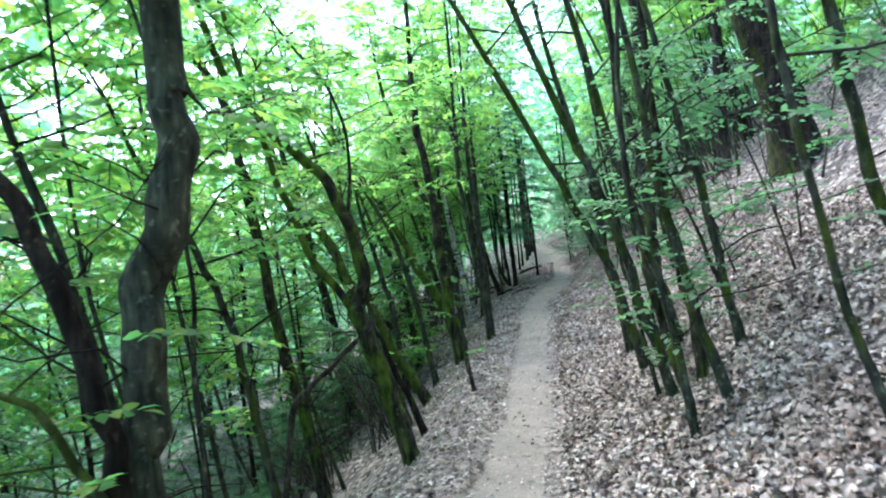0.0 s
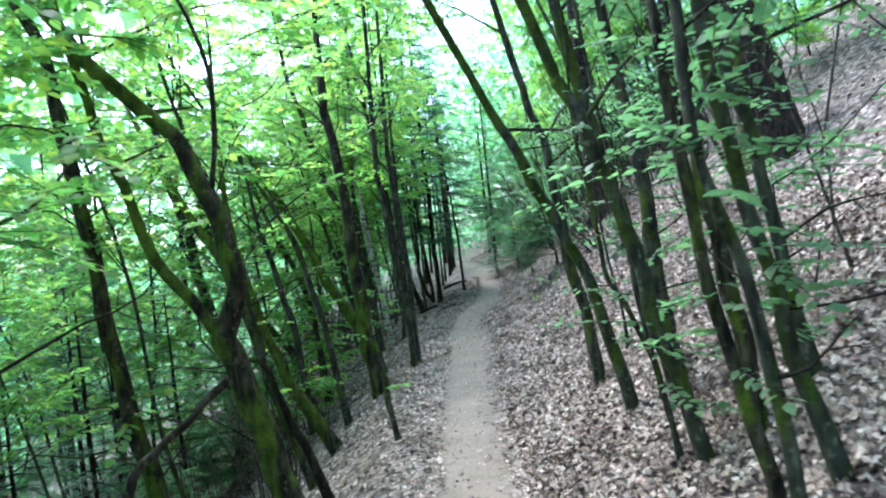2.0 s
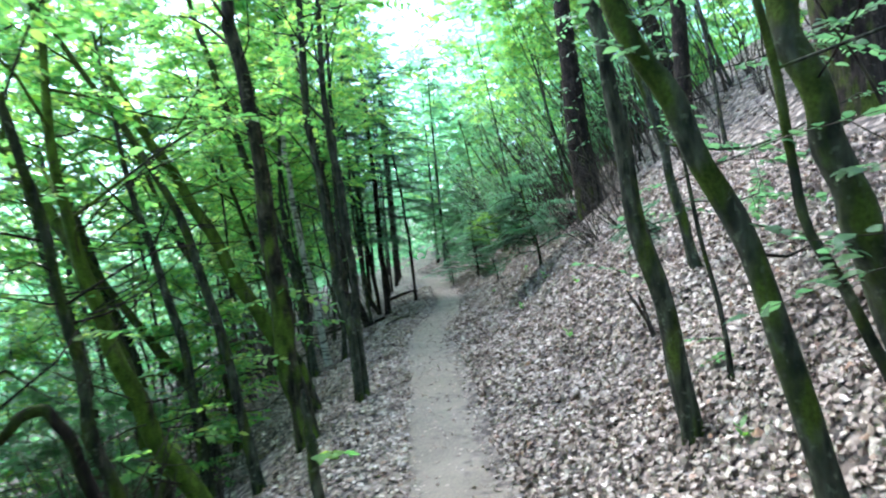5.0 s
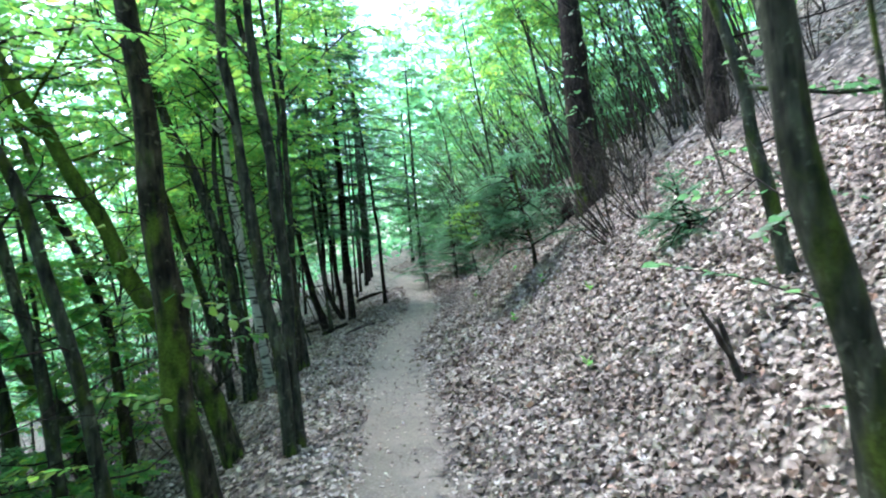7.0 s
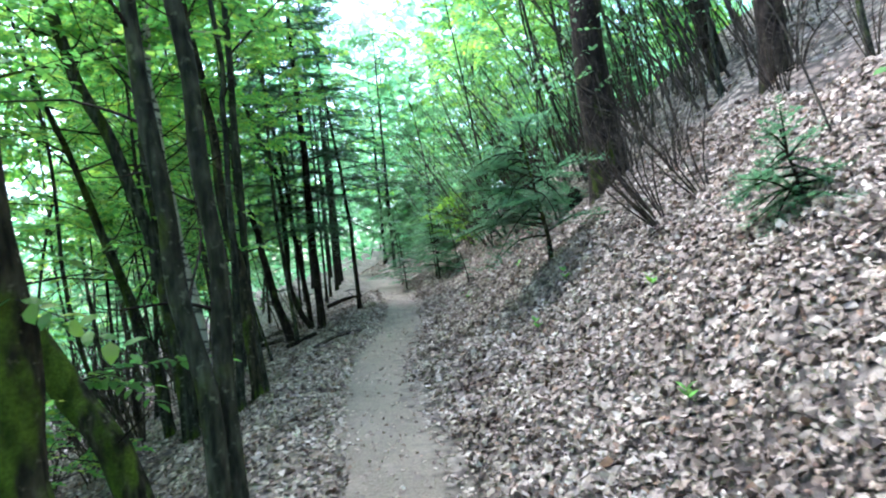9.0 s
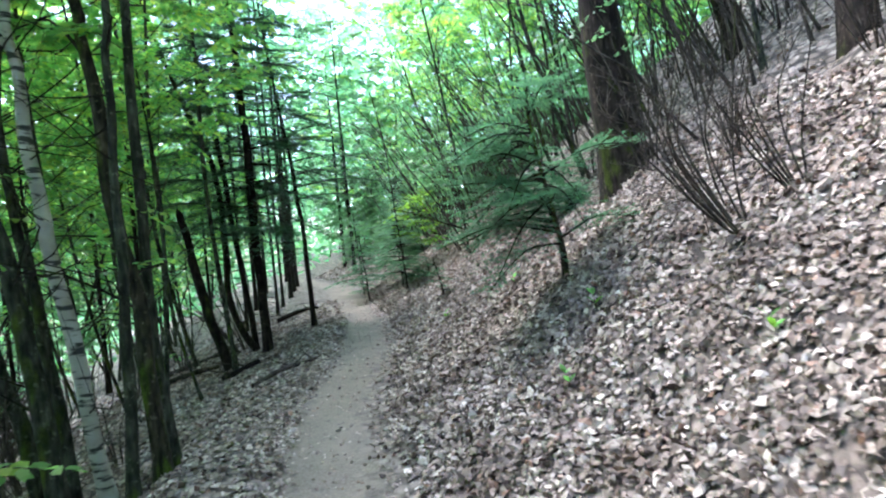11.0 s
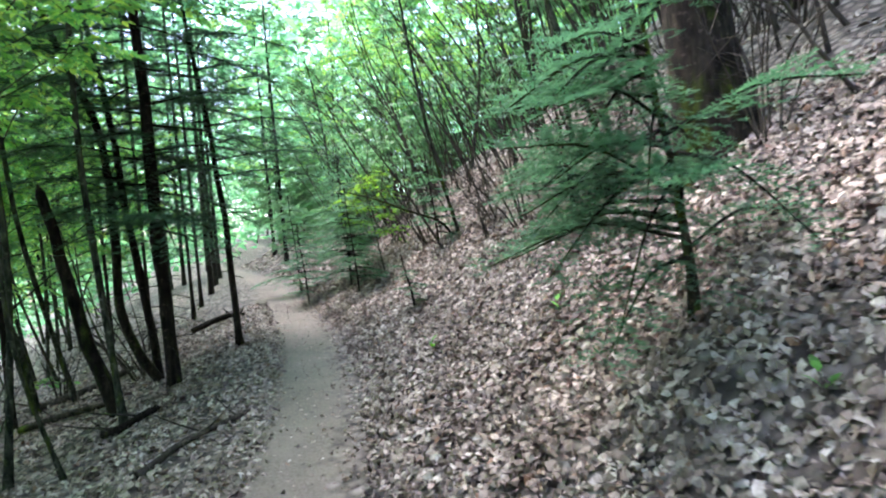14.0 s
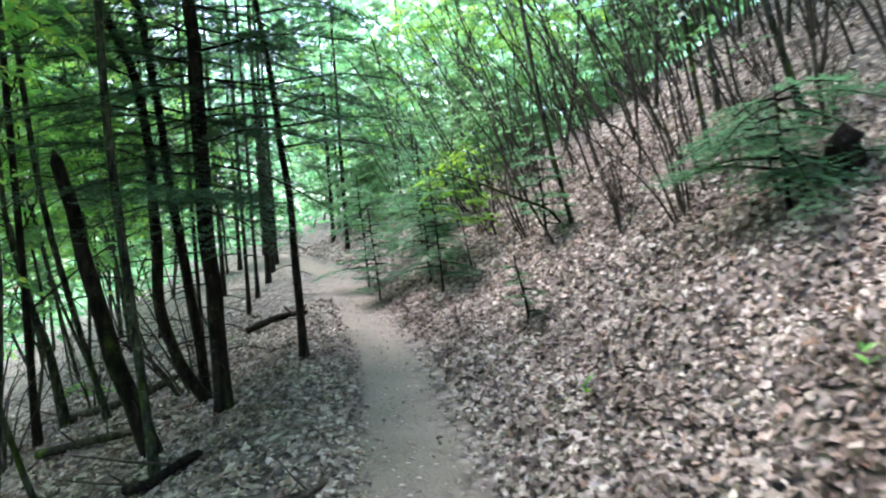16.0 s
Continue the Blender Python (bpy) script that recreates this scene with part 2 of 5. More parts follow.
def tube(path, radii, sides=8, knots=0.0, flare=0.0, seed=0.0):
    """Points and quads of a tapered, closed limb round a path."""
    path, radii = np.asarray(path, float), np.asarray(radii, float)
    n = len(path)
    tang = unit(np.gradient(path, axis=0))
    ref = np.array([0, 1.0, 0]) if abs(tang[:, 1]).mean() < 0.7 else np.array([1.0, 0, 0])
    u = unit(np.cross(tang, ref))
    v = np.cross(tang, u)
    a = np.linspace(0, 2 * np.pi, sides, endpoint=False)
    r = radii[:, None] * np.ones(sides)
    if knots:
        s = np.arange(n)[:, None]
        w = np.arange(n)
        path = path + 2.5 * knots * np.minimum(radii, 0.05)[:, None] * np.stack([np.sin(1.1 * w + seed), np.cos(0.8 * w + 2 * seed), 0 * w], 1) * np.minimum(1, w / 4)[:, None]
        r = r * (1 + knots * (np.sin(2 * a + 0.5 * s + seed) * np.sin(0.9 * s + 2 * seed) + 0.6 * np.sin(3 * a - 0.8 * s + seed * 3)))
    if flare:
        up = np.linalg.norm(path - path[0], axis=1)[:, None]
        r = r * (1 + flare * np.exp(-up / (2.2 * radii[0] + 0.02)) * (1 + 0.45 * np.sin(3 * a + seed)))
    ring = path[:, None] + r[..., None] * (np.cos(a)[:, None] * u[:, None] + np.sin(a)[:, None] * v[:, None])
    verts = np.vstack([ring.reshape(-1, 3), path[-1:] + tang[-1:] * radii[-1]])
    i, j = np.meshgrid(np.arange(n - 1), np.arange(sides), indexing="ij")
    k = (j + 1) % sides
    quads = np.stack([i * sides + j, i * sides + k, (i + 1) * sides + k, (i + 1) * sides + j], -1).reshape(-1, 4)
    j = np.arange(sides)
    tip = np.stack([(n - 1) * sides + j, (n - 1) * sides + (j + 1) % sides, np.full(sides, n * sides)], -1)
    return verts, quads, tip


def joined(tubes):
    verts, quads, tris, at = [], [], [], 0
    for v, q, t in tubes:
        verts.append(v), quads.append(q + at), tris.append(t + at)
        at += len(v)
    return np.vstack(verts), [np.vstack(quads), np.vstack(tris)]


def blades(origin, axis, normal, length, width, bend=0.12):
    """Oval leaf blades, six points each: arrays of their stalks, directions and faces' normals."""
    axis = unit(axis)
    side = unit(np.cross(normal, axis))
    nrm = np.cross(axis, side)
    L, W = np.asarray(length)[:, None], np.asarray(width)[:, None]
    o = origin
    rows = [o, o + 0.34 * L * axis - 0.5 * W * side + 0.3 * bend * L * nrm, o + 0.34 * L * axis + 0.5 * W * side + 0.3 * bend * L * nrm,
            o + 0.7 * L * axis - 0.4 * W * side, o + 0.7 * L * axis + 0.4 * W * side, o + L * axis - bend * L * nrm]
    verts = np.stack(rows, 1).reshape(-1, 3)
    b = 6 * np.arange(len(o))[:, None]
    tris = np.vstack([b + [[0, 2, 1]], b + [[3, 4, 5]]])
    return verts, [b + [[1, 2, 4, 3]], tris]


def rhombs(origin, axis, normal, length, width, bend=0.15):
    """Pointed leaf blades of four points, for woods farther off."""
    axis = unit(axis)
    side = unit(np.cross(normal, axis))
    nrm = np.cross(axis, side)
    L, W = np.asarray(length)[:, None], np.asarray(width)[:, None]
    mid = origin + 0.48 * L * axis
    verts = np.stack([origin, mid + 0.58 * W * side + 0.08 * L * nrm, origin + L * axis - bend * L * nrm, mid - 0.58 * W * side + 0.08 * L * nrm], 1).reshape(-1, 3)
    return verts, [4 * np.arange(len(origin))[:, None] + [[0, 1, 2, 3]]]


def sprays(roots, ways, lengths, per, size, rng, shape=blades):
    """Flat sprays of leaves along twigs. Gives the leaves' points and faces, and the twigs' tubes."""
    roots, ways, lengths = np.asarray(roots), unit(ways), np.asarray(lengths)
    n = len(roots)
    up = unit(np.array([0, 0, 1.0]) + rng.normal(0, 0.22, (n, 3)))
    side = unit(np.cross(ways, up))
    f = (np.arange(per) + 0.6) / per
    hand = np.where(np.arange(per) % 2, 1.0, -1.0)
    sag = -0.12 * lengths[:, None] * f ** 2
    o = roots[:, None] + ways[:, None] * (lengths[:, None] * f)[..., None]
    o[..., 2] += sag
    turn = rng.normal(0.95, 0.22, (n, per)) * np.where(f > 0.93, 0.15, 1)
    ax = ways[:, None] * np.cos(turn)[..., None] + side[:, None] * (np.sin(turn) * hand)[..., None]
    ax = ax + rng.normal(0, 0.13, (n, per, 3)) - np.array([0, 0, 0.12])
    nr = up[:, None] + rng.normal(0, 0.28, (n, per, 3))
    L = size * rng.uniform(0.65, 1.2, (n, per))
    verts, faces = shape(o.reshape(-1, 3), ax.reshape(-1, 3), nr.reshape(-1, 3), L.ravel(), (L * rng.uniform(0.5, 0.64, (n, per))).ravel())
    twigs = []
    for i, (r, w, l) in enumerate(zip(roots, ways, lengths)):
        if shape is not blades and i % 3:
            continue
        p = r + w * l * np.array([[0], [0.5], [1.0]])
        p[:, 2] += -0.12 * l * np.array([0, 0.25, 1])
        twigs.append(tube(p, [0.0045, 0.003, 0.0015], 3))
    return verts, faces, twigs


def grow(path, radii, count, first, reach, rng, per_limb=8, leaves=11, size=0.085, rise=0.45, foot=(0.0, 0.0)):
    """Limbs off a trunk's path, and the sprays on them: lists of limb tubes, and arrays for the sprays."""
    along = np.concatenate([[0], np.cumsum(np.linalg.norm(np.diff(path, axis=0), axis=1))])
    limbs, roots, ways, lens = [], [], [], []
    for i in range(count):
        s = first + (along[-1] - first) * ((i + rng.uniform(0, 1)) / count)
        p = np.array([np.interp(s, along, path[:, k]) for k in range(3)])
        r = np.interp(s, along, radii)
        az = 2.4 * i + rng.normal(0, 0.5)
        e = rng.normal(rise, 0.2)
        w = np.array([math.cos(az) * math.cos(e), math.sin(az) * math.cos(e), math.sin(e)])
        l = reach * rng.uniform(0.55, 1.2) * (1.05 - 0.5 * (s - first) / max(0.1, along[-1] - first))
        bend = rng.normal(0, 0.2, 3) * l
        pts = np.array([p, p + w * 0.45 * l + bend * 0.6, p + w * l + bend * 0.3 - [0, 0, 0.08 * l]])
        if foot != (0.0, 0.0) and p[2] < 3.4 and abs(across(foot[0] + pts[2][0], foot[1] + pts[2][1])) < 1.1:
            continue
        curve = smooth_path(pts, 3)
        limbs.append(tube(curve, np.linspace(min(0.34 * r, 0.017), 0.004, len(curve)), 5 if foot != (0.0, 0.0) else 3))
        for f in rng.uniform(0.22, 1.0, per_limb):
            k = min(len(curve) - 2, int(f * (len(curve) - 1)))
            q = curve[k] + (curve[k + 1] - curve[k]) * (f * (len(curve) - 1) - k)
            turn = rng.normal(0, 0.9)
            d = np.array([w[0] * math.cos(turn) - w[1] * math.sin(turn), w[0] * math.sin(turn) + w[1] * math.cos(turn), rng.normal(0.0, 0.22)])
            roots.append(q), ways.append(d), lens.append(rng.uniform(0.28, 0.62))
    return limbs, np.array(roots), np.array(ways), np.array(lens), leaves, size


def deadwood(path, run, foot, count, rng):
    """Thin crooked leafless branches off a trunk's path, kept clear of the footpath."""
    tubes = []
    for i in range(count):
        s = rng.uniform(0.7, max(1.0, min(run[-1] - 0.2, 4.6)))
        o = np.array([np.interp(s, run, path[:, k]) for k in range(3)])
        az, l = rng.uniform(0, 6.3), rng.uniform(0.35, 1.5)
        w = np.array([math.cos(az), math.sin(az), rng.uniform(-0.05, 0.8)])
        if abs(across(foot[0] + o[0] + w[0] * l, foot[1] + o[1] + w[1] * l)) < 1.0:
            continue
        pts = [o + w * l * f + rng.normal(0, 0.06, 3) * l * (f > 0) for f in (0, 0.35, 0.7, 1.0)]
        curve = smooth_path(pts, 2)
        tubes.append(tube(curve, np.linspace(rng.uniform(0.006, 0.011), 0.002, len(curve)), 4))
        for f in rng.integers(2, len(curve) - 1, 2):
            v = w * 0.6 + rng.normal(0, 0.6, 3)
            tubes.append(tube(np.array([curve[f], curve[f] + 0.16 * l * v, curve[f] + 0.36 * l * v]), [0.0035, 0.0025, 0.0015], 3))
    return tubes


def broadleaf(name, xy, pts, r0, r1, label, bark=None, leaf=None, up=4.0, limbs=9, first=None, reach=1.9, forks=(), low=0, sides=10, group="", z=None, per_limb=10, leaves=12, size=0.1, seed=None, separate=True, rise=0.45, shape=blades):
    """A broad-leaved tree: a bent trunk through pts (from its base), limbs, twigs and a crown of single leaves."""
    rng = np.random.default_rng(int(abs(xy[0] * 131 + xy[1] * 977)) if seed is None else seed)
    bark, leaf = bark or BARK, leaf or LEAF
    tree = base_at(name, xy[0], xy[1], label, "tree", group, z)
    p = [np.array(q, float) for q in pts]
    p[0] = p[0] - [0, 0, 1.3 * r0 if r0 > 0.06 else 0]
    d = unit(p[-1] - p[-2])
    for k in range(3 if up else 0):
        d = unit(d + [rng.normal(0, 0.07), rng.normal(0, 0.12), 0.12])
        p.append(p[-1] + d * up / 3)
    path = smooth_path(p, 4)
    run = np.concatenate([[0], np.cumsum(np.linalg.norm(np.diff(path, axis=0), axis=1))])
    seen = run[min(len(run) - 1, 4 * (len(pts) - 1))]
    radii = np.interp(run, [0, seen, run[-1] + 0.01], [r0, r1, max(0.008, 0.3 * r1) if up else r1])
    v, q, t = tube(path, radii * 0.74, sides, 0.1, 0.38, rng.uniform(0, 6))
    part("trunk", mesh_of("trunk", v, [q, t], bark), tree)
    made, R, W, L = [], [], [], []
    if separate and per_limb and r0 > 0.04:
        dry = deadwood(path, run, xy, 14 if across(*xy) < -0.6 else 5, np.random.default_rng(int(1000 * r0 + 10 * abs(xy[1]))))
        if dry:
            dv, df = joined(dry)
            tagged(part("deadwood", mesh_of("deadwood", dv, df, BARK_FIR), tree, "thin dead leafless branches"), kind="stuff")
    for f_pts, fr0, fr1, f_up in forks:
        fp = [np.array(a, float) for a in f_pts]
        dd = unit(fp[-1] - fp[-2])
        for k in range(2):
            dd = unit(dd + [0, rng.normal(0, 0.1), 0.1])
            fp.append(fp[-1] + dd * f_up / 2)
        fpath = smooth_path(fp, 4)
        fr = np.linspace(fr0 * 0.88, fr1 * 0.5, len(fpath))
        fv, fq, ft = tube(fpath, fr, 9, 0.08, 0.1, rng.uniform(0, 6))
        part("limb", mesh_of("limb", fv, [fq, ft], bark), tree)
        if not per_limb:
            continue
        a = grow(fpath, fr, 8, 0.9, reach, rng, per_limb, leaves, size, rise, xy)
        made += a[0]
        R.append(a[1]), W.append(a[2]), L.append(a[3])
    if limbs:
        a = grow(path, radii, limbs, seen * 0.75 if first is None else first, reach, rng, per_limb, leaves, size, rise, xy)
        made += a[0]
        if len(a[1]):
            R.append(a[1]), W.append(a[2]), L.append(a[3])
    if low:
        s = rng.uniform(0.25, 0.9, low) * seen
        R.append(np.stack([np.interp(s, run, path[:, k]) for k in range(3)], 1))
        az = rng.uniform(0, 2 * np.pi, low)
        W.append(np.stack([np.cos(az), np.sin(az), rng.normal(0.15, 0.2, low)], 1))
        L.append(rng.uniform(0.3, 0.7, low))
    if R:
        R, W, L = np.vstack(R), np.vstack(W), np.concatenate(L)
        lv, lf, tw = sprays(R, W, L, leaves, size, rng, shape)
        if separate:
            for limb in made:
                part("limb", mesh_of("limb", limb[0], [limb[1], limb[2]], bark), tree)
        else:
            tw = tw + made
        tv, tf = joined(tw)
        tagged(part("twigwork", mesh_of("twigwork", tv, tf, BARK_TWIG), tree), kind="stuff")
        tagged(part("crown", mesh_of("crown", lv, lf, leaf, False), tree), kind="stuff")
    return tree


def needles(roots, ways, lengths, rng, per=16, size=0.034):
    """Short flat needles in two combs along twigs, per to each tenth of a metre."""
    ways = unit(ways)
    k = np.maximum(1, np.round(lengths / 0.1)).astype(int)
    own = np.repeat(np.arange(len(roots)), k)
    step = np.concatenate([np.arange(c) for c in k]) / k[own]
    roots = roots[own] + ways[own] * (lengths[own] * step)[:, None]
    roots[:, 2] -= 0.25 * lengths[own] * step ** 2
    ways, lengths = ways[own], (lengths / k)[own]
    n = len(roots)
    up = unit(np.array([0, 0, 1.0]) + rng.normal(0, 0.15, (n, 3)))
    side = unit(np.cross(ways, up))
    f = np.repeat(np.arange(per // 2) / (per // 2), 2)
    hand = np.where(np.arange(per) % 2, 1.0, -1.0)
    o = roots[:, None] + ways[:, None] * (lengths[:, None] * f)[..., None]
    ax = 0.55 * ways[:, None] + side[:, None] * hand[:, None] + rng.normal(0, 0.25, (n, per, 3))
    ax = unit(ax) * (size * rng.uniform(0.7, 1.2, (n, per)))[..., None]
    w = ways[:, None] * 0.0065
    verts = np.stack([o - w, o + w, o + ax], 2).reshape(-1, 3)
    return verts, np.arange(n * per * 3).reshape(-1, 3)


def conifer(name, xy, pts, r0, r1, label, up=4.0, start=1.2, step=0.16, reach=1.3, needle=None, droop=0.12, dead=0.0, bark=None, seed=1, per=10, group="", twig_gap=0.05, upturn=0.0, near=False, wild=0.1, heading=None, taper=0.75):
    """A conifer: a straight trunk, whorls of level branches, and fans of needled twigs on them; dead bare ones below."""
    rng = np.random.default_rng(seed)
    tree = base_at(name, xy[0], xy[1], label, "tree", group)
    p = [np.array(q, float) for q in pts]
    p[0] = p[0] - [0, 0, 1.3 * r0 if r0 > 0.06 else 0]
    d = unit(p[-1] - p[-2])
    for k in range(2 if up else 0):
        d = unit(d + [0, 0, 0.25])
        p.append(p[-1] + d * up / 2)
    path = smooth_path(p, 4)
    run = np.concatenate([[0], np.cumsum(np.linalg.norm(np.diff(path, axis=0), axis=1))])
    seen = run[min(len(run) - 1, 4 * (len(pts) - 1))]
    radii = np.interp(run, [0, seen, run[-1]], [r0, r1, 0.01])
    v, q, t = tube(path, radii * 0.8, 10, 0.05, 0.4, seed)
    part("trunk", mesh_of("trunk", v, [q, t], bark or BARK_FIR), tree)
    arms, roots, ways, lens = [], [], [], []
    s, i = (0.45 if dead else start), 0
    while s < run[-1] - 0.1:
        live = s > start
        i += 1
        az = 2.4 * i + rng.normal(0, 0.4)
        if heading is not None and i % 3:
            az = heading + rng.normal(0, 0.75)
        top = 1 - taper * max(0, s - start) / max(0.5, run[-1] - start)
        l = reach * top * rng.uniform(0.6, 1.15) if live else dead * rng.uniform(0.3, 1.0)
        o = np.array([np.interp(s, run, path[:, k]) for k in range(3)])
        w = np.array([math.cos(az), math.sin(az), rng.normal(0.05 + upturn, wild)])
        curve = np.array([o, o + w * l * 0.5 + [0, 0, -0.2 * droop * l], o + w * l + [0, 0, -droop * l * 1.6]])
        curve = smooth_path(curve, 4)
        arms.append(tube(curve, np.linspace(0.012 if live else 0.007, 0.003, len(curve)), 4))
        side = unit(np.cross(w, [0, 0, 1.0]))
        if live:
            for f in np.arange(0.14, 1.0, twig_gap / max(l, 0.2)):
                k = min(len(curve) - 2, int(f * (len(curve) - 1)))
                o2 = curve[k] + (curve[k + 1] - curve[k]) * (f * (len(curve) - 1) - k)
                for hand in (-1, 1):
                    roots.append(o2)
                    ways.append(0.75 * w + hand * side * rng.uniform(0.7, 1.1) + [0, 0, rng.normal(-0.12, 0.12)])
                    lens.append((l * 0.5 * (1.1 - f) + 0.09) * rng.uniform(0.6, 1.2))
            roots.append(curve[-2]), ways.append(w), lens.append(0.15)
        s += step * rng.uniform(0.6, 1.4) * (1 if live else 1.2)
    if near:
        for a in arms:
            part("branch", mesh_of("branch", a[0], [a[1], a[2]], BARK_FIR), tree)
    else:
        av, af = joined(arms)
        tagged(part("branchwork", mesh_of("branchwork", av, af, BARK_FIR), tree), kind="stuff")
    if roots:
        nv, nf = needles(np.array(roots), np.array(ways), np.array(lens), rng, per)
        tagged(part("foliage", mesh_of("foliage", nv, [nf], needle or NEEDLE, False), tree), kind="stuff")
    return tree


# ---- ground ----
def ground_sheet():
    xs = np.concatenate([[-300, -160, -90, -55], np.arange(-40, -7, 1.5), np.arange(-7, 12, 0.14), np.arange(12, 42, 1.5), [60, 100, 170, 300]])
    ys = np.concatenate([[-200, -90, -40, -20], np.arange(-12, 0, 0.8), np.arange(0, 32, 0.15), np.arange(32, 62, 1.0), [75, 100, 160, 300]])
    X, Y = np.meshgrid(xs, ys)
    Z = height(X, Y)
    verts = np.stack([X, Y, Z], -1).reshape(-1, 3)
    n, m = len(ys), len(xs)
    i, j = np.meshgrid(np.arange(n - 1), np.arange(m - 1), indexing="ij")
    quads = np.stack([i * m + j, i * m + j + 1, (i + 1) * m + j + 1, (i + 1) * m + j], -1).reshape(-1, 4)
    me = mesh_of("ground", verts, [quads], GROUND)
    d = across(verts[:, 0], verts[:, 1]) + 0.05
    trail = np.clip(1.3 - np.abs(d) / 0.48, 0, 1) * (np.abs(verts[:, 1]) < 100)
    at = me.attributes.new("trail", "FLOAT", "POINT")
    at.data.foreach_set("value", trail.astype(np.float32))
    return tagged(new("ground", me), "brown forest floor on a hillside with a trodden earth footpath", "ground", kind="structure")


ground_sheet()

# ---- trees below the path, each with its own bend ----
broadleaf("beech_tree", (-1.52, 3.24), [(0.03, 0.00, -0.05), (0.00, 0.00, 1.41), (0.05, -0.00, 1.59), (0.08, -0.00, 2.03), (0.10, -0.00, 2.29), (0.24, -0.00, 2.59), (0.30, -0.00, 2.89), (0.29, -0.00, 3.13), (0.28, -0.00, 3.32)], 0.162, 0.122, "smooth grey-green curved tree trunk below the path", up=5, limbs=14, first=3.2, bark=BARK_SMOOTH, sides=16, size=0.095, leaves=14)
broadleaf("hazel_tree", (-1.39, 3.07), [(0.00, 0.00, -0.00), (-0.14, 0.00, 1.26), (-0.17, 0.00, 1.58), (-0.25, -0.00, 1.87), (-0.30, 0.00, 2.10), (-0.40, -0.00, 2.38), (-0.51, 0.00, 2.65), (-0.64, 0.00, 2.88)], 0.087, 0.058, "dark leaning stem beside the smooth curved trunk", up=2.5, limbs=6, low=3, bark=BARK_FIR, size=0.095, leaves=14)
broadleaf("hazel_tree", (-0.95, 3.00), [(0.00, 0.00, -0.01), (-0.62, 0.00, 0.95), (-0.74, -0.00, 1.13), (-0.85, -0.00, 1.34), (-0.94, 0.00, 1.41), (-1.03, -0.00, 1.45), (-1.15, -0.00, 1.48)], 0.041, 0.023, "thin arched stem at the foot of the smooth trunk", up=0.8, limbs=2, low=4, size=0.095, leaves=14)
broadleaf("hazel_tree", (-1.75, 3.64), [(0.03, 0.00, -0.05), (0.00, 0.00, 1.47), (-0.08, 0.00, 1.83), (-0.14, 0.00, 2.13), (-0.22, 0.00, 2.44), (-0.34, 0.00, 2.88)], 0.044, 0.035, "thin dark stem beside the smooth curved trunk", up=2, limbs=5, low=4, size=0.095, leaves=14)
broadleaf("hazel_tree", (-1.28, 3.44), [(0.03, 0.00, -0.05), (0.00, 0.00, 1.01), (-0.01, 0.00, 1.22), (-0.02, 0.00, 1.63), (0.01, -0.00, 2.10), (-0.01, 0.00, 2.40)], 0.021, 0.016, "very thin upright stem beside the smooth trunk", up=2, limbs=4, low=3, size=0.095, leaves=14)
broadleaf("hornbeam_tree", (-1.72, 8.60), [(0.00, 0.00, 0.00), (-0.10, 0.00, 0.54), (-0.18, 0.00, 1.04), (-0.30, 0.00, 1.55), (-0.44, 0.00, 2.18), (-0.54, 0.00, 2.94), (-0.62, 0.00, 3.57), (-0.73, 0.00, 4.20), (-0.83, 0.00, 4.95), (-1.00, 0.00, 5.46), (-1.33, 0.00, 5.97)], 0.123, 0.065, "dark mossy tree leaning over the downhill slope", up=3, limbs=12, bark=BARK_MOSS, low=8, size=0.095, leaves=14)
broadleaf("hornbeam_tree", (-0.49, 7.50), [(0.00, 0.00, -0.07), (-0.15, 0.00, 0.39), (-0.25, 0.00, 0.72), (-0.36, 0.00, 1.16), (-0.49, 0.00, 1.52), (-0.52, 0.00, 1.71)], 0.130, 0.132, "forked mossy tree with two thick leaning limbs", bark=BARK_MOSS, up=0, limbs=0, sides=14, size=0.095, leaves=14, forks=[([(-0.54, 0.00, 1.63), (-0.42, 0.00, 1.97), (-0.45, 0.00, 2.34), (-0.57, 0.00, 2.72), (-0.73, 0.00, 3.11), (-0.95, 0.00, 3.36), (-1.27, 0.00, 3.68), (-1.55, 0.00, 4.07), (-1.79, 0.00, 4.45), (-1.88, 0.00, 4.77)], 0.093, 0.061, 2.4), ([(-0.54, 0.00, 1.65), (-0.76, 0.00, 1.98), (-1.00, 0.00, 2.33), (-1.12, 0.00, 2.76), (-1.26, 0.00, 3.09), (-1.36, 0.00, 3.47)], 0.055, 0.054, 2.2), ([(-0.53, 0.00, 2.75), (-0.47, 0.00, 3.20), (-0.49, 0.00, 3.68), (-0.65, 0.00, 4.17), (-0.94, 0.00, 4.56)], 0.023, 0.021, 1.2)])
broadleaf("hornbeam_tree", (-0.35, 10.95), [(0.00, 0.00, -0.08), (-0.33, 0.00, 0.31), (-0.61, 0.00, 0.81), (-0.78, 0.00, 1.25), (-0.94, 0.00, 1.73), (-1.07, 0.00, 2.27), (-1.19, 0.00, 2.91)], 0.129, 0.051, "dark trunk with a mossy foot slanting over the downhill slope", bark=BARK_MOSS, up=3.5, limbs=10, low=5, size=0.095, leaves=14)
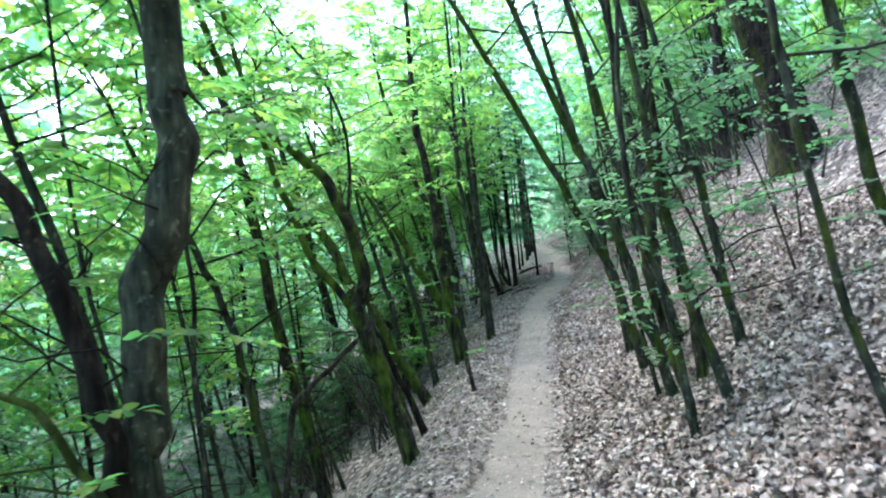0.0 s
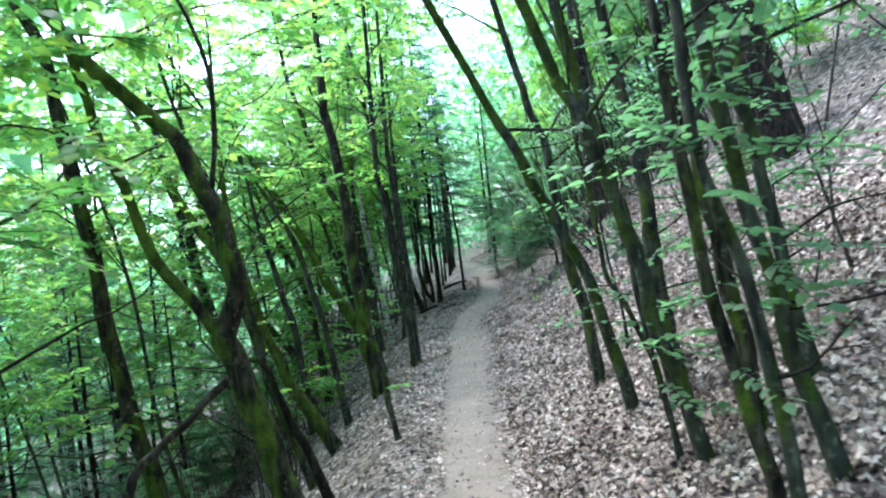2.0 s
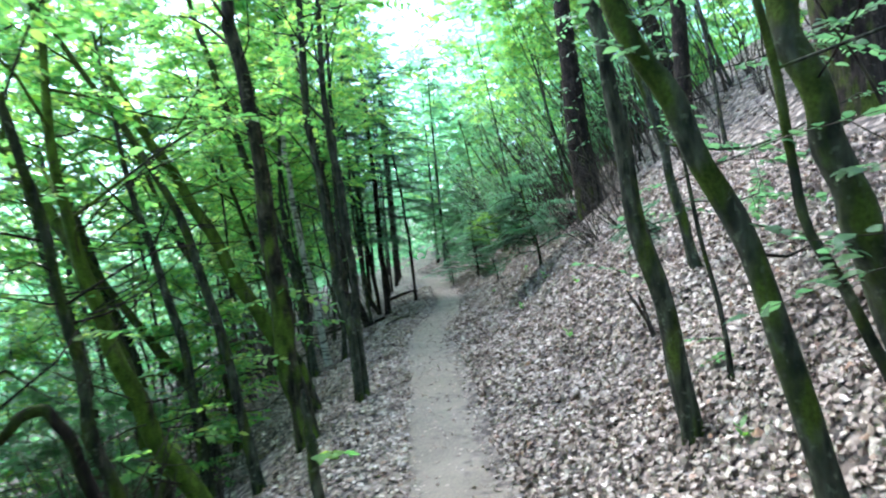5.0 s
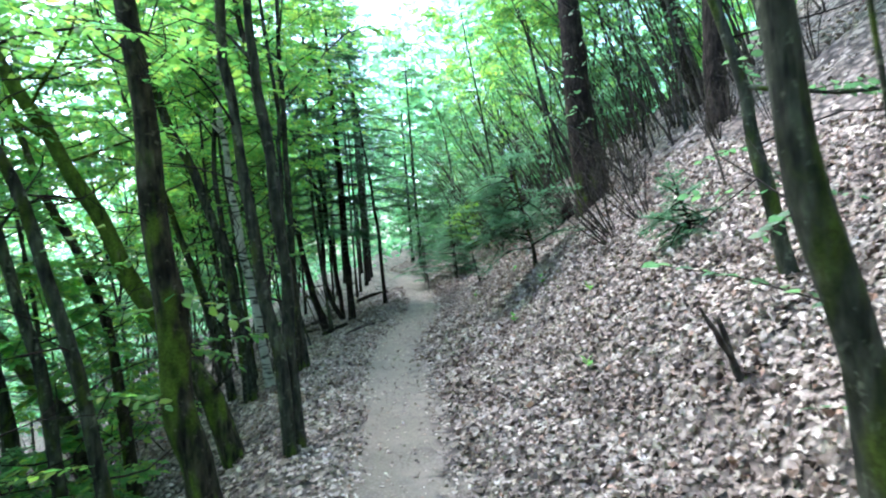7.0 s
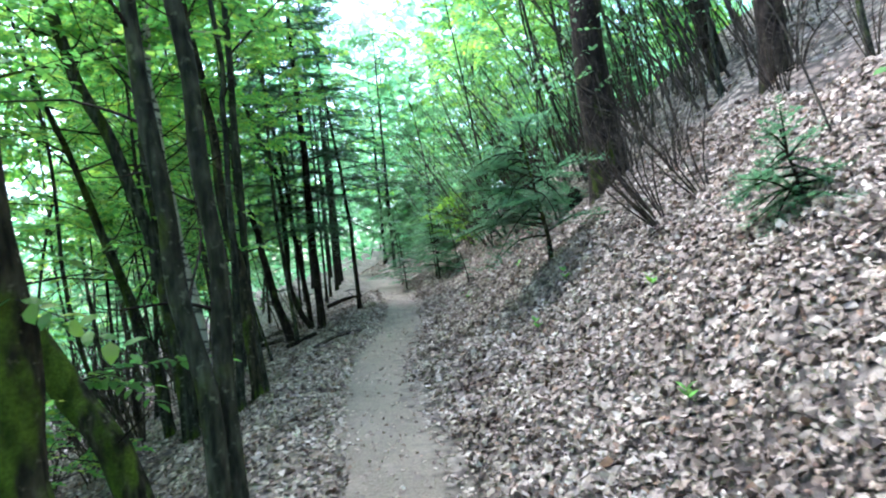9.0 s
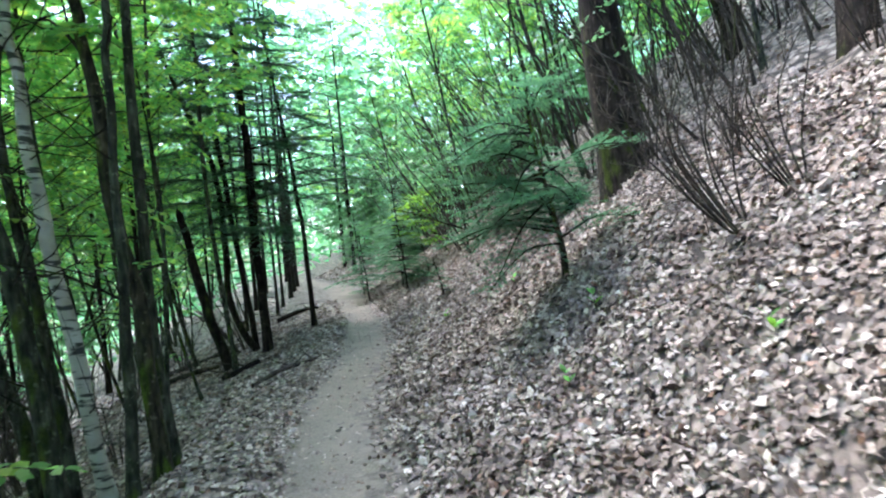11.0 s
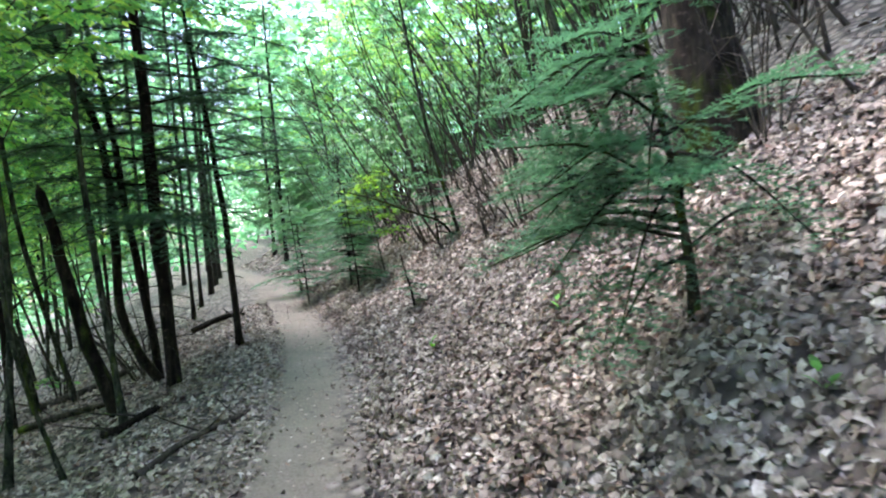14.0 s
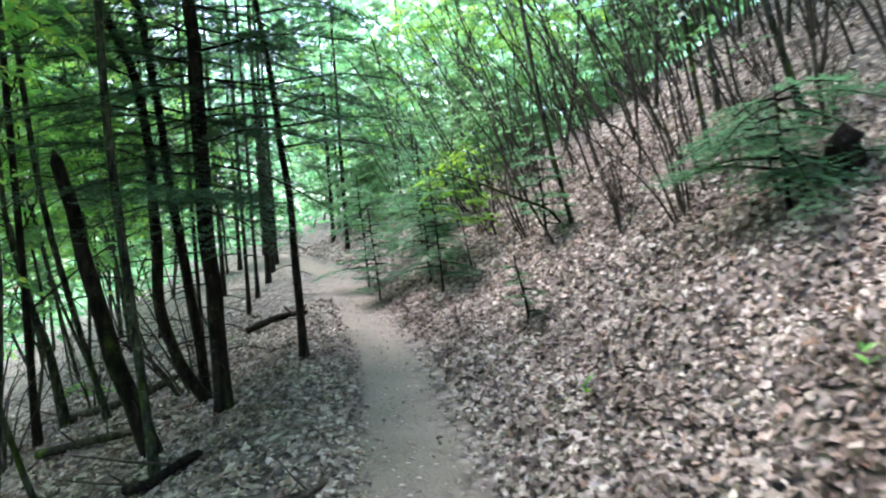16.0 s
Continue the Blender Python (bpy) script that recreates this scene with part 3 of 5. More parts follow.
broadleaf("hornbeam_tree", (-0.66, 9.80), [(0.00, 0.00, -0.01), (-0.18, 0.00, 0.51), (-0.28, 0.00, 0.81), (-0.40, 0.00, 1.19), (-0.47, 0.00, 1.69), (-0.57, 0.00, 2.27), (-0.68, 0.00, 2.81), (-0.84, 0.00, 3.37), (-1.08, 0.00, 3.97)], 0.066, 0.030, "thin grey trunk slanting over the downhill slope", up=2.5, limbs=9, low=4, size=0.095, leaves=14)
broadleaf("broken_snag", (-0.42, 8.90), [(0.00, 0.00, -0.01), (-0.22, 0.00, 0.53), (-0.36, 0.00, 0.85), (-0.44, 0.00, 1.10), (-0.51, 0.00, 1.30), (-0.59, 0.00, 1.41), (-0.69, 0.00, 1.39), (-0.79, 0.00, 1.29)], 0.070, 0.034, "dead broken stem bent over below the path", up=0, limbs=0, bark=BARK_FIR, per_limb=0, size=0.095, leaves=14)
broadleaf("hazel_tree", (-1.38, 5.42), [(0.00, 0.00, -0.00), (-0.18, 0.00, 1.06), (-0.23, 0.00, 1.35), (-0.29, 0.00, 1.71), (-0.34, 0.00, 2.00), (-0.44, 0.00, 2.33), (-0.53, 0.00, 2.52), (-0.64, 0.00, 2.81), (-0.79, 0.00, 3.05)], 0.060, 0.034, "thin dark crooked stem among low green leaves", up=1.6, limbs=8, low=12, size=0.095, leaves=14)
broadleaf("hornbeam_tree", (0.21, 12.30), [(0.00, 0.00, -0.12), (-0.09, 0.00, 0.28), (-0.19, 0.00, 0.80), (-0.24, 0.00, 1.59), (-0.31, 0.00, 2.55), (-0.38, 0.00, 3.40), (-0.50, 0.00, 4.08), (-0.53, 0.00, 4.42)], 0.163, 0.080, "slender mossy tree at the lower edge of the path", bark=BARK_MOSS, up=4.5, limbs=14, low=10, size=0.095, leaves=14)
broadleaf("sapling", (0.26, 9.30), [(0.00, 0.00, 0.05), (-0.05, 0.00, 0.35), (-0.08, 0.00, 0.66)], 0.035, 0.046, "short thin stem at the lower edge of the path", up=0.3, limbs=0, low=1, size=0.095, leaves=14)
broadleaf("hornbeam_tree", (0.31, 13.75), [(0.00, 0.00, -0.05), (-0.23, 0.06, 0.54), (-0.52, 0.13, 1.02), (-0.85, 0.22, 1.61), (-1.14, 0.29, 2.24), (-1.47, 0.37, 2.88), (-1.76, 0.45, 3.38)], 0.141, 0.080, "thick mossy trunk slanting over the downhill slope", bark=BARK_MOSS, up=2.5, limbs=12, sides=14, size=0.095, leaves=14)
broadleaf("hornbeam_tree", (0.73, 12.66), [(0.00, 0.00, -0.05), (-0.05, 0.01, 0.75), (-0.16, 0.04, 1.38), (-0.22, 0.05, 2.09), (-0.31, 0.08, 2.81), (-0.34, 0.09, 3.28)], 0.070, 0.051, "straight grey stem of a clump beside the path", up=5, limbs=13, size=0.095, leaves=14)
broadleaf("hornbeam_tree", (0.79, 12.77), [(0.00, 0.00, -0.05), (-0.02, 0.01, 0.87), (-0.04, 0.01, 1.59), (-0.10, 0.02, 2.28), (-0.16, 0.04, 2.89), (-0.19, 0.05, 3.30)], 0.076, 0.048, "straight dark stem of a clump beside the path", up=5, limbs=13, size=0.095, leaves=14)
broadleaf("hornbeam_tree", (1.05, 16.62), [(0.00, 0.00, -0.05), (-0.11, 0.03, 1.16), (-0.12, 0.03, 2.60), (-0.13, 0.03, 3.69), (-0.13, 0.03, 4.79)], 0.072, 0.036, "thin upright tree beyond the clump", up=3.5, limbs=13, size=0.095, leaves=14)
broadleaf("hornbeam_tree", (0.33, 16.41), [(0.00, 0.00, -0.05), (-0.16, 0.04, 1.38), (-0.34, 0.09, 2.22), (-0.57, 0.14, 2.93), (-0.87, 0.22, 3.64), (-1.12, 0.28, 4.50), (-1.26, 0.32, 5.07)], 0.096, 0.069, "dark curved tree leaning over the downhill slope", up=3, limbs=13, low=5, size=0.095, leaves=14)
broadleaf("birch_tree", (0.59, 16.69), [(0.00, 0.00, -0.05), (-0.17, 0.06, 1.03), (-0.31, 0.11, 1.93), (-0.39, 0.14, 2.57), (-0.45, 0.16, 3.25), (-0.49, 0.18, 3.76)], 0.084, 0.055, "pale birch with dark bands on its bark", bark=BARK_BIRCH, up=5, limbs=14, sides=14, size=0.095, leaves=14)
broadleaf("hornbeam_tree", (0.98, 16.33), [(0.00, 0.00, -0.05), (-0.07, 0.03, 0.91), (-0.13, 0.05, 1.48), (-0.22, 0.08, 1.89), (-0.25, 0.09, 2.46), (-0.34, 0.12, 3.20), (-0.38, 0.14, 3.45)], 0.088, 0.056, "tall dark tree with a mossy foot beside the path", bark=BARK_MOSS, up=5, limbs=14, low=3, sides=14, size=0.095, leaves=14)
broadleaf("hornbeam_tree", (0.79, 16.05), [(0.00, 0.00, -0.05), (0.03, -0.01, 0.80), (0.04, -0.02, 1.55), (0.04, -0.02, 2.31), (0.04, -0.02, 2.91), (0.05, -0.02, 3.37)], 0.056, 0.034, "slim dark stem beside a thicker trunk", up=5, limbs=12, size=0.095, leaves=14)
broadleaf("hornbeam_tree", (0.36, 16.79), [(0.00, 0.00, -0.05), (-0.11, 0.04, 0.89), (-0.20, 0.07, 1.65), (-0.30, 0.11, 2.25), (-0.37, 0.13, 3.02)], 0.072, 0.046, "dark slanting trunk behind the birch", up=5, limbs=12, size=0.095, leaves=14)
broadleaf("hornbeam_tree", (0.06, 17.21), [(0.00, 0.00, -0.05), (-0.13, 0.05, 0.71), (-0.30, 0.11, 1.26)], 0.089, 0.080, "grey slanting trunk low on the downhill slope", up=3, limbs=6, size=0.095, leaves=14)
broadleaf("hornbeam_tree", (-2.22, 14.48), [(0.00, 0.00, -0.05), (-0.29, 0.06, 2.09), (-0.56, 0.12, 3.31), (-0.78, 0.16, 4.38), (-1.03, 0.22, 5.33)], 0.155, 0.091, "dark slanting tree on the slope below the path", up=3, limbs=6, low=3, size=0.095, leaves=14)
broadleaf("hornbeam_tree", (-1.20, 12.87), [(0.00, 0.00, -0.05), (-0.33, 0.07, 1.27), (-0.61, 0.13, 2.23), (-0.91, 0.19, 3.02), (-1.28, 0.27, 3.65)], 0.148, 0.090, "dark slanting tree on the slope below the path", up=3, limbs=6, low=3, bark=BARK_MOSS, size=0.095, leaves=14)
broadleaf("hornbeam_tree", (-0.29, 12.13), [(0.00, 0.00, -0.05), (-0.23, 0.05, 1.18), (-0.43, 0.09, 2.12), (-0.70, 0.15, 2.90), (-1.04, 0.22, 3.53)], 0.082, 0.043, "dark slanting tree on the slope below the path", up=3, limbs=6, low=3, size=0.095, leaves=14)
broadleaf("hornbeam_tree", (-1.69, 14.91), [(0.00, 0.00, -0.05), (-0.32, 0.07, 1.84), (-0.69, 0.15, 2.92), (-1.06, 0.22, 4.15), (-1.26, 0.27, 5.07)], 0.112, 0.067, "dark slanting tree on the slope below the path", up=3, limbs=6, low=3, size=0.095, leaves=14)
broadleaf("hornbeam_tree", (-0.71, 14.62), [(0.00, 0.00, -0.05), (-0.17, 0.04, 1.45), (-0.38, 0.10, 2.30), (-0.65, 0.16, 2.84)], 0.094, 0.055, "dark slanting tree on the slope below the path", up=3, limbs=6, low=3, bark=BARK_MOSS, size=0.095, leaves=14)
broadleaf("hornbeam_tree", (-0.90, 14.34), [(0.00, 0.00, -0.05), (-0.35, 0.09, 1.00), (-0.66, 0.17, 1.42)], 0.108, 0.084, "dark slanting tree on the slope below the path", up=3, limbs=6, low=3, size=0.095, leaves=14)
broadleaf("hornbeam_tree", (-1.85, 29.35), [(0.00, 0.00, -0.05), (-0.44, 0.11, 2.40), (-0.60, 0.15, 5.30), (-0.71, 0.18, 7.87)], 0.122, 0.071, "dark slanting tree on the slope below the path", up=3, limbs=6, low=3, size=0.095, leaves=14)
broadleaf("hornbeam_tree", (-0.27, 21.75), [(0.00, 0.00, -0.05), (-0.06, 0.03, 1.11), (-0.09, 0.04, 1.67)], 0.083, 0.062, "dark slanting tree on the slope below the path", up=3, limbs=6, low=3, size=0.095, leaves=14)
broadleaf("hornbeam_tree", (0.68, 24.20), [(0.00, 0.00, -0.05), (-0.19, 0.07, 0.94), (-0.34, 0.13, 1.46)], 0.083, 0.051, "dark slanting tree on the slope below the path", up=3, limbs=6, low=3, size=0.095, leaves=14)
broadleaf("hornbeam_tree", (-0.90, 13.23), [(0.00, 0.00, -0.05), (-0.18, 0.04, 1.49), (-0.34, 0.07, 2.25)], 0.093, 0.062, "dark slanting tree on the slope below the path", up=3, limbs=6, low=3, size=0.095, leaves=14)
# ---- trees on the bank ----
broadleaf("hornbeam_tree", (2.40, 9.03), [(0.00, 0.00, -0.05), (-0.10, 0.01, 0.58), (-0.24, 0.03, 1.22), (-0.31, 0.04, 1.86), (-0.38, 0.05, 2.41), (-0.53, 0.07, 2.93), (-0.62, 0.08, 3.30)], 0.091, 0.050, "slim dark tree standing in the leaf litter", up=5, limbs=9, low=4, leaf=LEAF_SHADE, size=0.075, leaves=14)
broadleaf("hornbeam_tree", (2.20, 7.71), [(0.00, 0.00, -0.05), (-0.16, 0.02, 0.57), (-0.34, 0.05, 1.20), (-0.52, 0.07, 1.58), (-0.67, 0.09, 1.90), (-0.86, 0.12, 2.33), (-1.13, 0.15, 2.87)], 0.079, 0.051, "grey leaning tree with a mossy green foot", up=5, limbs=9, low=6, bark=BARK_SMOOTH, leaf=LEAF_SHADE, size=0.075, leaves=14)
broadleaf("hornbeam_tree", (1.97, 6.07), [(0.00, 0.00, -0.05), (-0.13, 0.02, 0.37), (-0.26, 0.03, 0.80), (-0.34, 0.04, 1.23), (-0.45, 0.06, 1.61), (-0.57, 0.07, 1.97), (-0.69, 0.09, 2.26), (-0.78, 0.10, 2.47)], 0.068, 0.048, "grey-green leaning tree on the bank", up=5, limbs=8, low=8, bark=BARK_SMOOTH, leaf=LEAF_SHADE, size=0.075, leaves=14)
broadleaf("sapling", (1.87, 6.24), [(0.00, 0.00, -0.05), (-0.09, 0.01, 0.47), (-0.17, 0.02, 0.89), (-0.22, 0.03, 1.38)], 0.030, 0.021, "thin stem beside a leaning tree", up=2.5, limbs=5, low=8, leaf=LEAF_SHADE, size=0.075, leaves=14)
broadleaf("hornbeam_tree", (2.57, 7.59), [(0.00, 0.00, -0.05), (-0.12, 0.02, 0.39), (-0.22, 0.04, 0.73), (-0.29, 0.05, 0.99), (-0.36, 0.06, 1.26), (-0.44, 0.08, 1.55), (-0.51, 0.09, 1.87)], 0.109, 0.077, "thick grey-green leaning tree on the bank", up=4, limbs=8, low=2, first=3.2, bark=BARK_SMOOTH, sides=14, leaf=LEAF_SHADE, size=0.075, leaves=14)
broadleaf("hornbeam_tree", (2.34, 7.10), [(0.00, 0.00, -0.05), (-0.09, 0.01, 0.39), (-0.13, 0.02, 0.79), (-0.15, 0.02, 1.15), (-0.16, 0.03, 1.48)], 0.107, 0.076, "thick dark tree with a mossy foot on the bank", up=4, limbs=7, low=1, first=3.2, sides=14, leaf=LEAF_SHADE, size=0.075, leaves=14)
broadleaf("sapling", (2.33, 7.43), [(0.00, 0.00, -0.05), (-0.06, 0.01, 0.28), (-0.21, 0.04, 0.70), (-0.36, 0.06, 0.98), (-0.40, 0.07, 1.27), (-0.43, 0.07, 1.54)], 0.036, 0.022, "thin crooked pale stem on the bank", up=2, limbs=4, low=2, leaf=LEAF_SHADE, size=0.075, leaves=14)
broadleaf("hornbeam_tree", (2.13, 5.81), [(0.00, 0.00, -0.05), (-0.03, 0.00, 0.32), (-0.09, 0.01, 0.69), (-0.15, 0.02, 1.12), (-0.21, 0.03, 1.44), (-0.23, 0.03, 1.82), (-0.25, 0.03, 2.14)], 0.077, 0.045, "thick mossy-footed tree on the bank", up=5, limbs=8, low=4, first=3.2, bark=BARK_MOSS, sides=14, leaf=LEAF_SHADE, size=0.075, leaves=14)
broadleaf("hornbeam_tree", (1.72, 5.06), [(0.00, 0.00, -0.05), (-0.01, 0.00, 0.23), (-0.14, 0.01, 0.70), (-0.22, 0.02, 1.16), (-0.29, 0.03, 1.68), (-0.34, 0.03, 2.20), (-0.35, 0.03, 2.55)], 0.049, 0.029, "thin leaning tree with a bright mossy foot", up=5, limbs=7, low=12, bark=BARK_MOSS, leaf=LEAF_SHADE, size=0.075, leaves=14)
broadleaf("hornbeam_tree", (2.01, 4.99), [(0.00, 0.00, -0.05), (-0.13, 0.01, 0.37), (-0.23, 0.02, 0.75), (-0.32, 0.03, 1.21), (-0.41, 0.04, 1.61), (-0.46, 0.04, 2.01), (-0.48, 0.05, 2.29)], 0.056, 0.037, "slender grey tree with a curved foot", up=5, limbs=7, low=12, bark=BARK_SMOOTH, leaf=LEAF_SHADE, size=0.075, leaves=14)
broadleaf("sapling", (2.49, 5.78), [(0.00, 0.00, -0.05), (-0.13, 0.01, 0.35), (-0.25, 0.02, 0.71), (-0.33, 0.03, 0.97)], 0.035, 0.018, "thin dark stem on the leafy bank", up=1.5, limbs=3, low=4, leaf=LEAF_SHADE, size=0.075, leaves=14)
broadleaf("hornbeam_tree", (2.45, 5.75), [(0.00, 0.00, -0.05), (-0.09, 0.01, 0.40), (-0.17, 0.02, 0.93), (-0.24, 0.03, 1.36), (-0.35, 0.05, 1.82)], 0.058, 0.042, "pale grey leaning tree on the bank", up=5, limbs=7, low=6, bark=BARK_SMOOTH, leaf=LEAF_SHADE, size=0.075, leaves=14)
broadleaf("hornbeam_tree", (1.64, 4.71), [(0.00, 0.00, -0.05), (-0.07, -0.00, 0.39), (-0.15, -0.00, 1.01), (-0.31, -0.00, 1.49), (-0.36, -0.00, 2.07)], 0.042, 0.027, "thin crooked stem with small leafy twigs", up=2.5, limbs=5, low=10, leaf=LEAF_SHADE, size=0.075, leaves=14)
broadleaf("sapling", (2.03, 3.20), [(0.00, 0.00, -0.05), (-0.11, -0.00, 0.27), (-0.25, -0.00, 0.79), (-0.34, -0.00, 1.32), (-0.41, -0.00, 1.73), (-0.43, -0.00, 1.94)], 0.031, 0.026, "thin bowed stem on the leafy bank", up=3, limbs=5, low=6, leaf=LEAF_SHADE, size=0.075, leaves=14)
broadleaf("hornbeam_tree", (3.27, 4.74), [(0.00, 0.00, -0.05), (-0.25, -0.00, 0.42), (-0.36, -0.00, 1.01), (-0.44, -0.00, 1.48), (-0.46, -0.00, 1.71)], 0.066, 0.058, "slim dark tree high on the bank", up=5, limbs=7, leaf=LEAF_SHADE, size=0.075, leaves=14)
broadleaf("hornbeam_tree", (3.75, 10.90), [(0.00, 0.00, -0.05), (-0.12, 0.03, 0.35), (-0.20, 0.05, 0.88), (-0.26, 0.07, 1.26), (-0.33, 0.08, 1.52)], 0.071, 0.046, "grey leaning tree high on the bank", up=5, limbs=7, low=6, bark=BARK_SMOOTH, leaf=LEAF_SHADE, size=0.075, leaves=14)
broadleaf("sapling", (2.75, 9.16), [(0.00, 0.00, -0.05), (-0.02, 0.00, 0.37), (-0.10, 0.02, 0.83)], 0.028, 0.018, "thin bare stem on the leafy bank", up=1.5, limbs=3, low=2, leaf=LEAF_SHADE, size=0.075, leaves=14)
broadleaf("stump", (3.03, 10.54), [(0.00, 0.00, -0.05), (-0.06, 0.02, 0.18), (-0.10, 0.02, 0.32)], 0.029, 0.017, "short broken dark stump in the leaf litter", up=0, limbs=0, bark=BARK_TWIG, forks=[([(-0.05, 0.01, 0.12), (-0.12, 0.0, 0.22), (-0.17, 0.0, 0.3)], 0.022, 0.012, 0.1)], reach=0.05, per_limb=0, size=0.095, leaves=14)
# ---- conifers ----
BARK_BIG = bark_material("bark_old_spruce", (0.012, 0.009, 0.007), (0.055, 0.042, 0.034), (0.05, 0.068, 0.01), 0.05, 1.0)
conifer("spruce_tree", (5.68, 17.04), [(0.00, 0.00, -0.05), (-0.18, 0.05, 0.91), (-0.23, 0.06, 2.03), (-0.28, 0.07, 3.07)], 0.318, 0.220, "big dark spruce trunk rising from the bank", up=9, start=5.5, step=0.3, reach=2.2, dead=0.7, bark=BARK_BIG, seed=41)
conifer("spruce_tree", (5.95, 11.00), [(0.00, 0.00, -0.17), (-0.15, 0.00, 0.38), (-0.32, 0.00, 1.07), (-0.52, 0.00, 1.76), (-0.70, 0.00, 2.36)], 0.477, 0.352, "big dark spruce trunk high on the bank", up=9, start=5.0, step=0.3, reach=2.2, dead=0.5, bark=BARK_BIG, seed=42)
conifer("spruce_tree", (6.34, 14.91), [(0.00, 0.00, -0.05), (-0.03, 0.01, 0.76), (-0.01, 0.00, 1.46)], 0.189, 0.165, "tall spruce trunk far up the bank", up=9, start=5, step=0.35, reach=2.0, dead=0.4, bark=BARK_BIG, seed=43)
conifer("spruce_tree", (8.58, 18.35), [(0.00, 0.00, -0.05), (-0.11, 0.04, 0.44), (-0.20, 0.07, 0.77)], 0.195, 0.179, "spruce trunk far up the leafy bank", up=9, start=5, step=0.35, reach=2.0, dead=0.4, bark=BARK_BIG, seed=44)
conifer("spruce_tree", (2.23, 21.56), [(0.00, 0.00, -0.05), (-0.03, 0.01, 0.79), (-0.06, 0.02, 1.32), (-0.08, 0.03, 2.03), (-0.08, 0.03, 3.07), (-0.10, 0.04, 3.45)], 0.095, 0.071, "dark young spruce with bare lower twigs beside the path", up=5, start=1.8, step=0.085, reach=1.85, dead=0.7, near=True, per=12, seed=45)
conifer("spruce_tree", (2.19, 22.09), [(0.00, 0.00, -0.05), (-0.30, 0.12, 0.35), (-0.44, 0.17, 0.88), (-0.44, 0.17, 1.60), (-0.45, 0.18, 2.12), (-0.50, 0.20, 2.79), (-0.63, 0.25, 3.25), (-0.80, 0.31, 3.67)], 0.072, 0.047, "dark curved young spruce in a clump", up=3, start=2.0, step=0.11, reach=1.65, per=12, dead=0.6, near=True, seed=46)
conifer("spruce_tree", (2.13, 22.34), [(0.00, 0.00, -0.05), (-0.05, 0.02, 0.43), (-0.12, 0.05, 1.08), (-0.23, 0.09, 1.94), (-0.30, 0.12, 2.79), (-0.39, 0.16, 3.53), (-0.43, 0.17, 3.74)], 0.064, 0.043, "dark slender young spruce in a clump", up=3, start=2.0, step=0.11, reach=1.65, per=12, dead=0.6, near=True, seed=47)
conifer("spruce_snag", (1.71, 21.20), [(0.00, 0.00, -0.07), (-0.18, 0.00, 0.44), (-0.32, 0.00, 0.94), (-0.44, 0.00, 1.58), (-0.52, 0.00, 2.01), (-0.60, 0.00, 2.36)], 0.099, 0.059, "broken leaning dark spruce snag below the path", up=0, start=99, dead=0.6, near=True, seed=48)
conifer("spruce_tree", (3.06, 22.35), [(0.00, 0.00, -0.05), (-0.03, 0.01, 0.75), (-0.06, 0.02, 1.59), (-0.12, 0.05, 2.21), (-0.18, 0.07, 2.89), (-0.26, 0.10, 3.44)], 0.056, 0.034, "thin dark spruce standing at the path's edge", up=3, start=2.1, step=0.085, reach=1.8, dead=0.4, near=True, seed=49)
conifer("fir_sapling", (4.1, 15.95), [(0, 0, -0.05), (-0.03, -0.02, 0.3), (-0.12, -0.05, 0.65), (-0.2, -0.06, 1.0)], 0.036, 0.016, "bushy soft green fir sapling with a mossy foot on the bank", up=0.5, start=0.28, step=0.035, reach=1.0, needle=NEEDLE_SOFT, droop=0.2, seed=61, per=12, twig_gap=0.05, wild=0.32, heading=2.95, upturn=0.12, near=True, bark=BARK_MOSS, taper=0.4)
conifer("fir_sapling", (4.3, 12.7), [(0, 0, -0.05), (-0.05, 0, 0.15), (-0.14, -0.03, 0.32)], 0.012, 0.007, "small pale green fir sapling on the leafy bank", up=0.14, start=0.05, step=0.016, reach=0.5, needle=NEEDLE_SOFT, seed=62, per=14, twig_gap=0.05, wild=0.5, droop=0.15, upturn=0.2)
conifer("fir_sapling", (5.62, 18.75), [(0, 0, -0.05), (-0.05, 0, 0.3), (-0.12, -0.03, 0.6)], 0.022, 0.012, "low spreading fir sapling beside an old stump", up=0.25, start=0.2, step=0.022, reach=0.9, needle=NEEDLE_SOFT, seed=68, per=14, twig_gap=0.045, wild=0.2, droop=0.15, taper=0.5, near=True)
broadleaf("stump", (5.85, 18.5), [(0, 0, -0.1), (-0.03, 0, 0.1), (-0.05, 0, 0.22)], 0.17, 0.13, "old dark rotten stump on the leafy bank", up=0, limbs=0, bark=BARK_FIR, sides=14, per_limb=0)
for x, y, h, s in ((5.1, 23.6, 1.5, 63), (4.75, 25.3, 1.3, 69), (5.0, 26.8, 1.8, 58), (5.35, 24.7, 1.5, 59), (5.6, 25.4, 1.9, 64), (6.3, 27.6, 2.2, 65), (5.9, 22.3, 1.2, 66), (4.83, 20.86, 0.55, 67)):
    conifer("fir_sapling", (x, y), [(0, 0, -0.05), (-0.04, 0, 0.4 * h), (-0.1, 0, 0.8 * h)], 0.02, 0.01, "soft green fir sapling on the leafy bank", up=0.3 * h, start=0.15 * h, step=0.06, reach=0.5 * h, needle=NEEDLE_SOFT, seed=s, per=14)
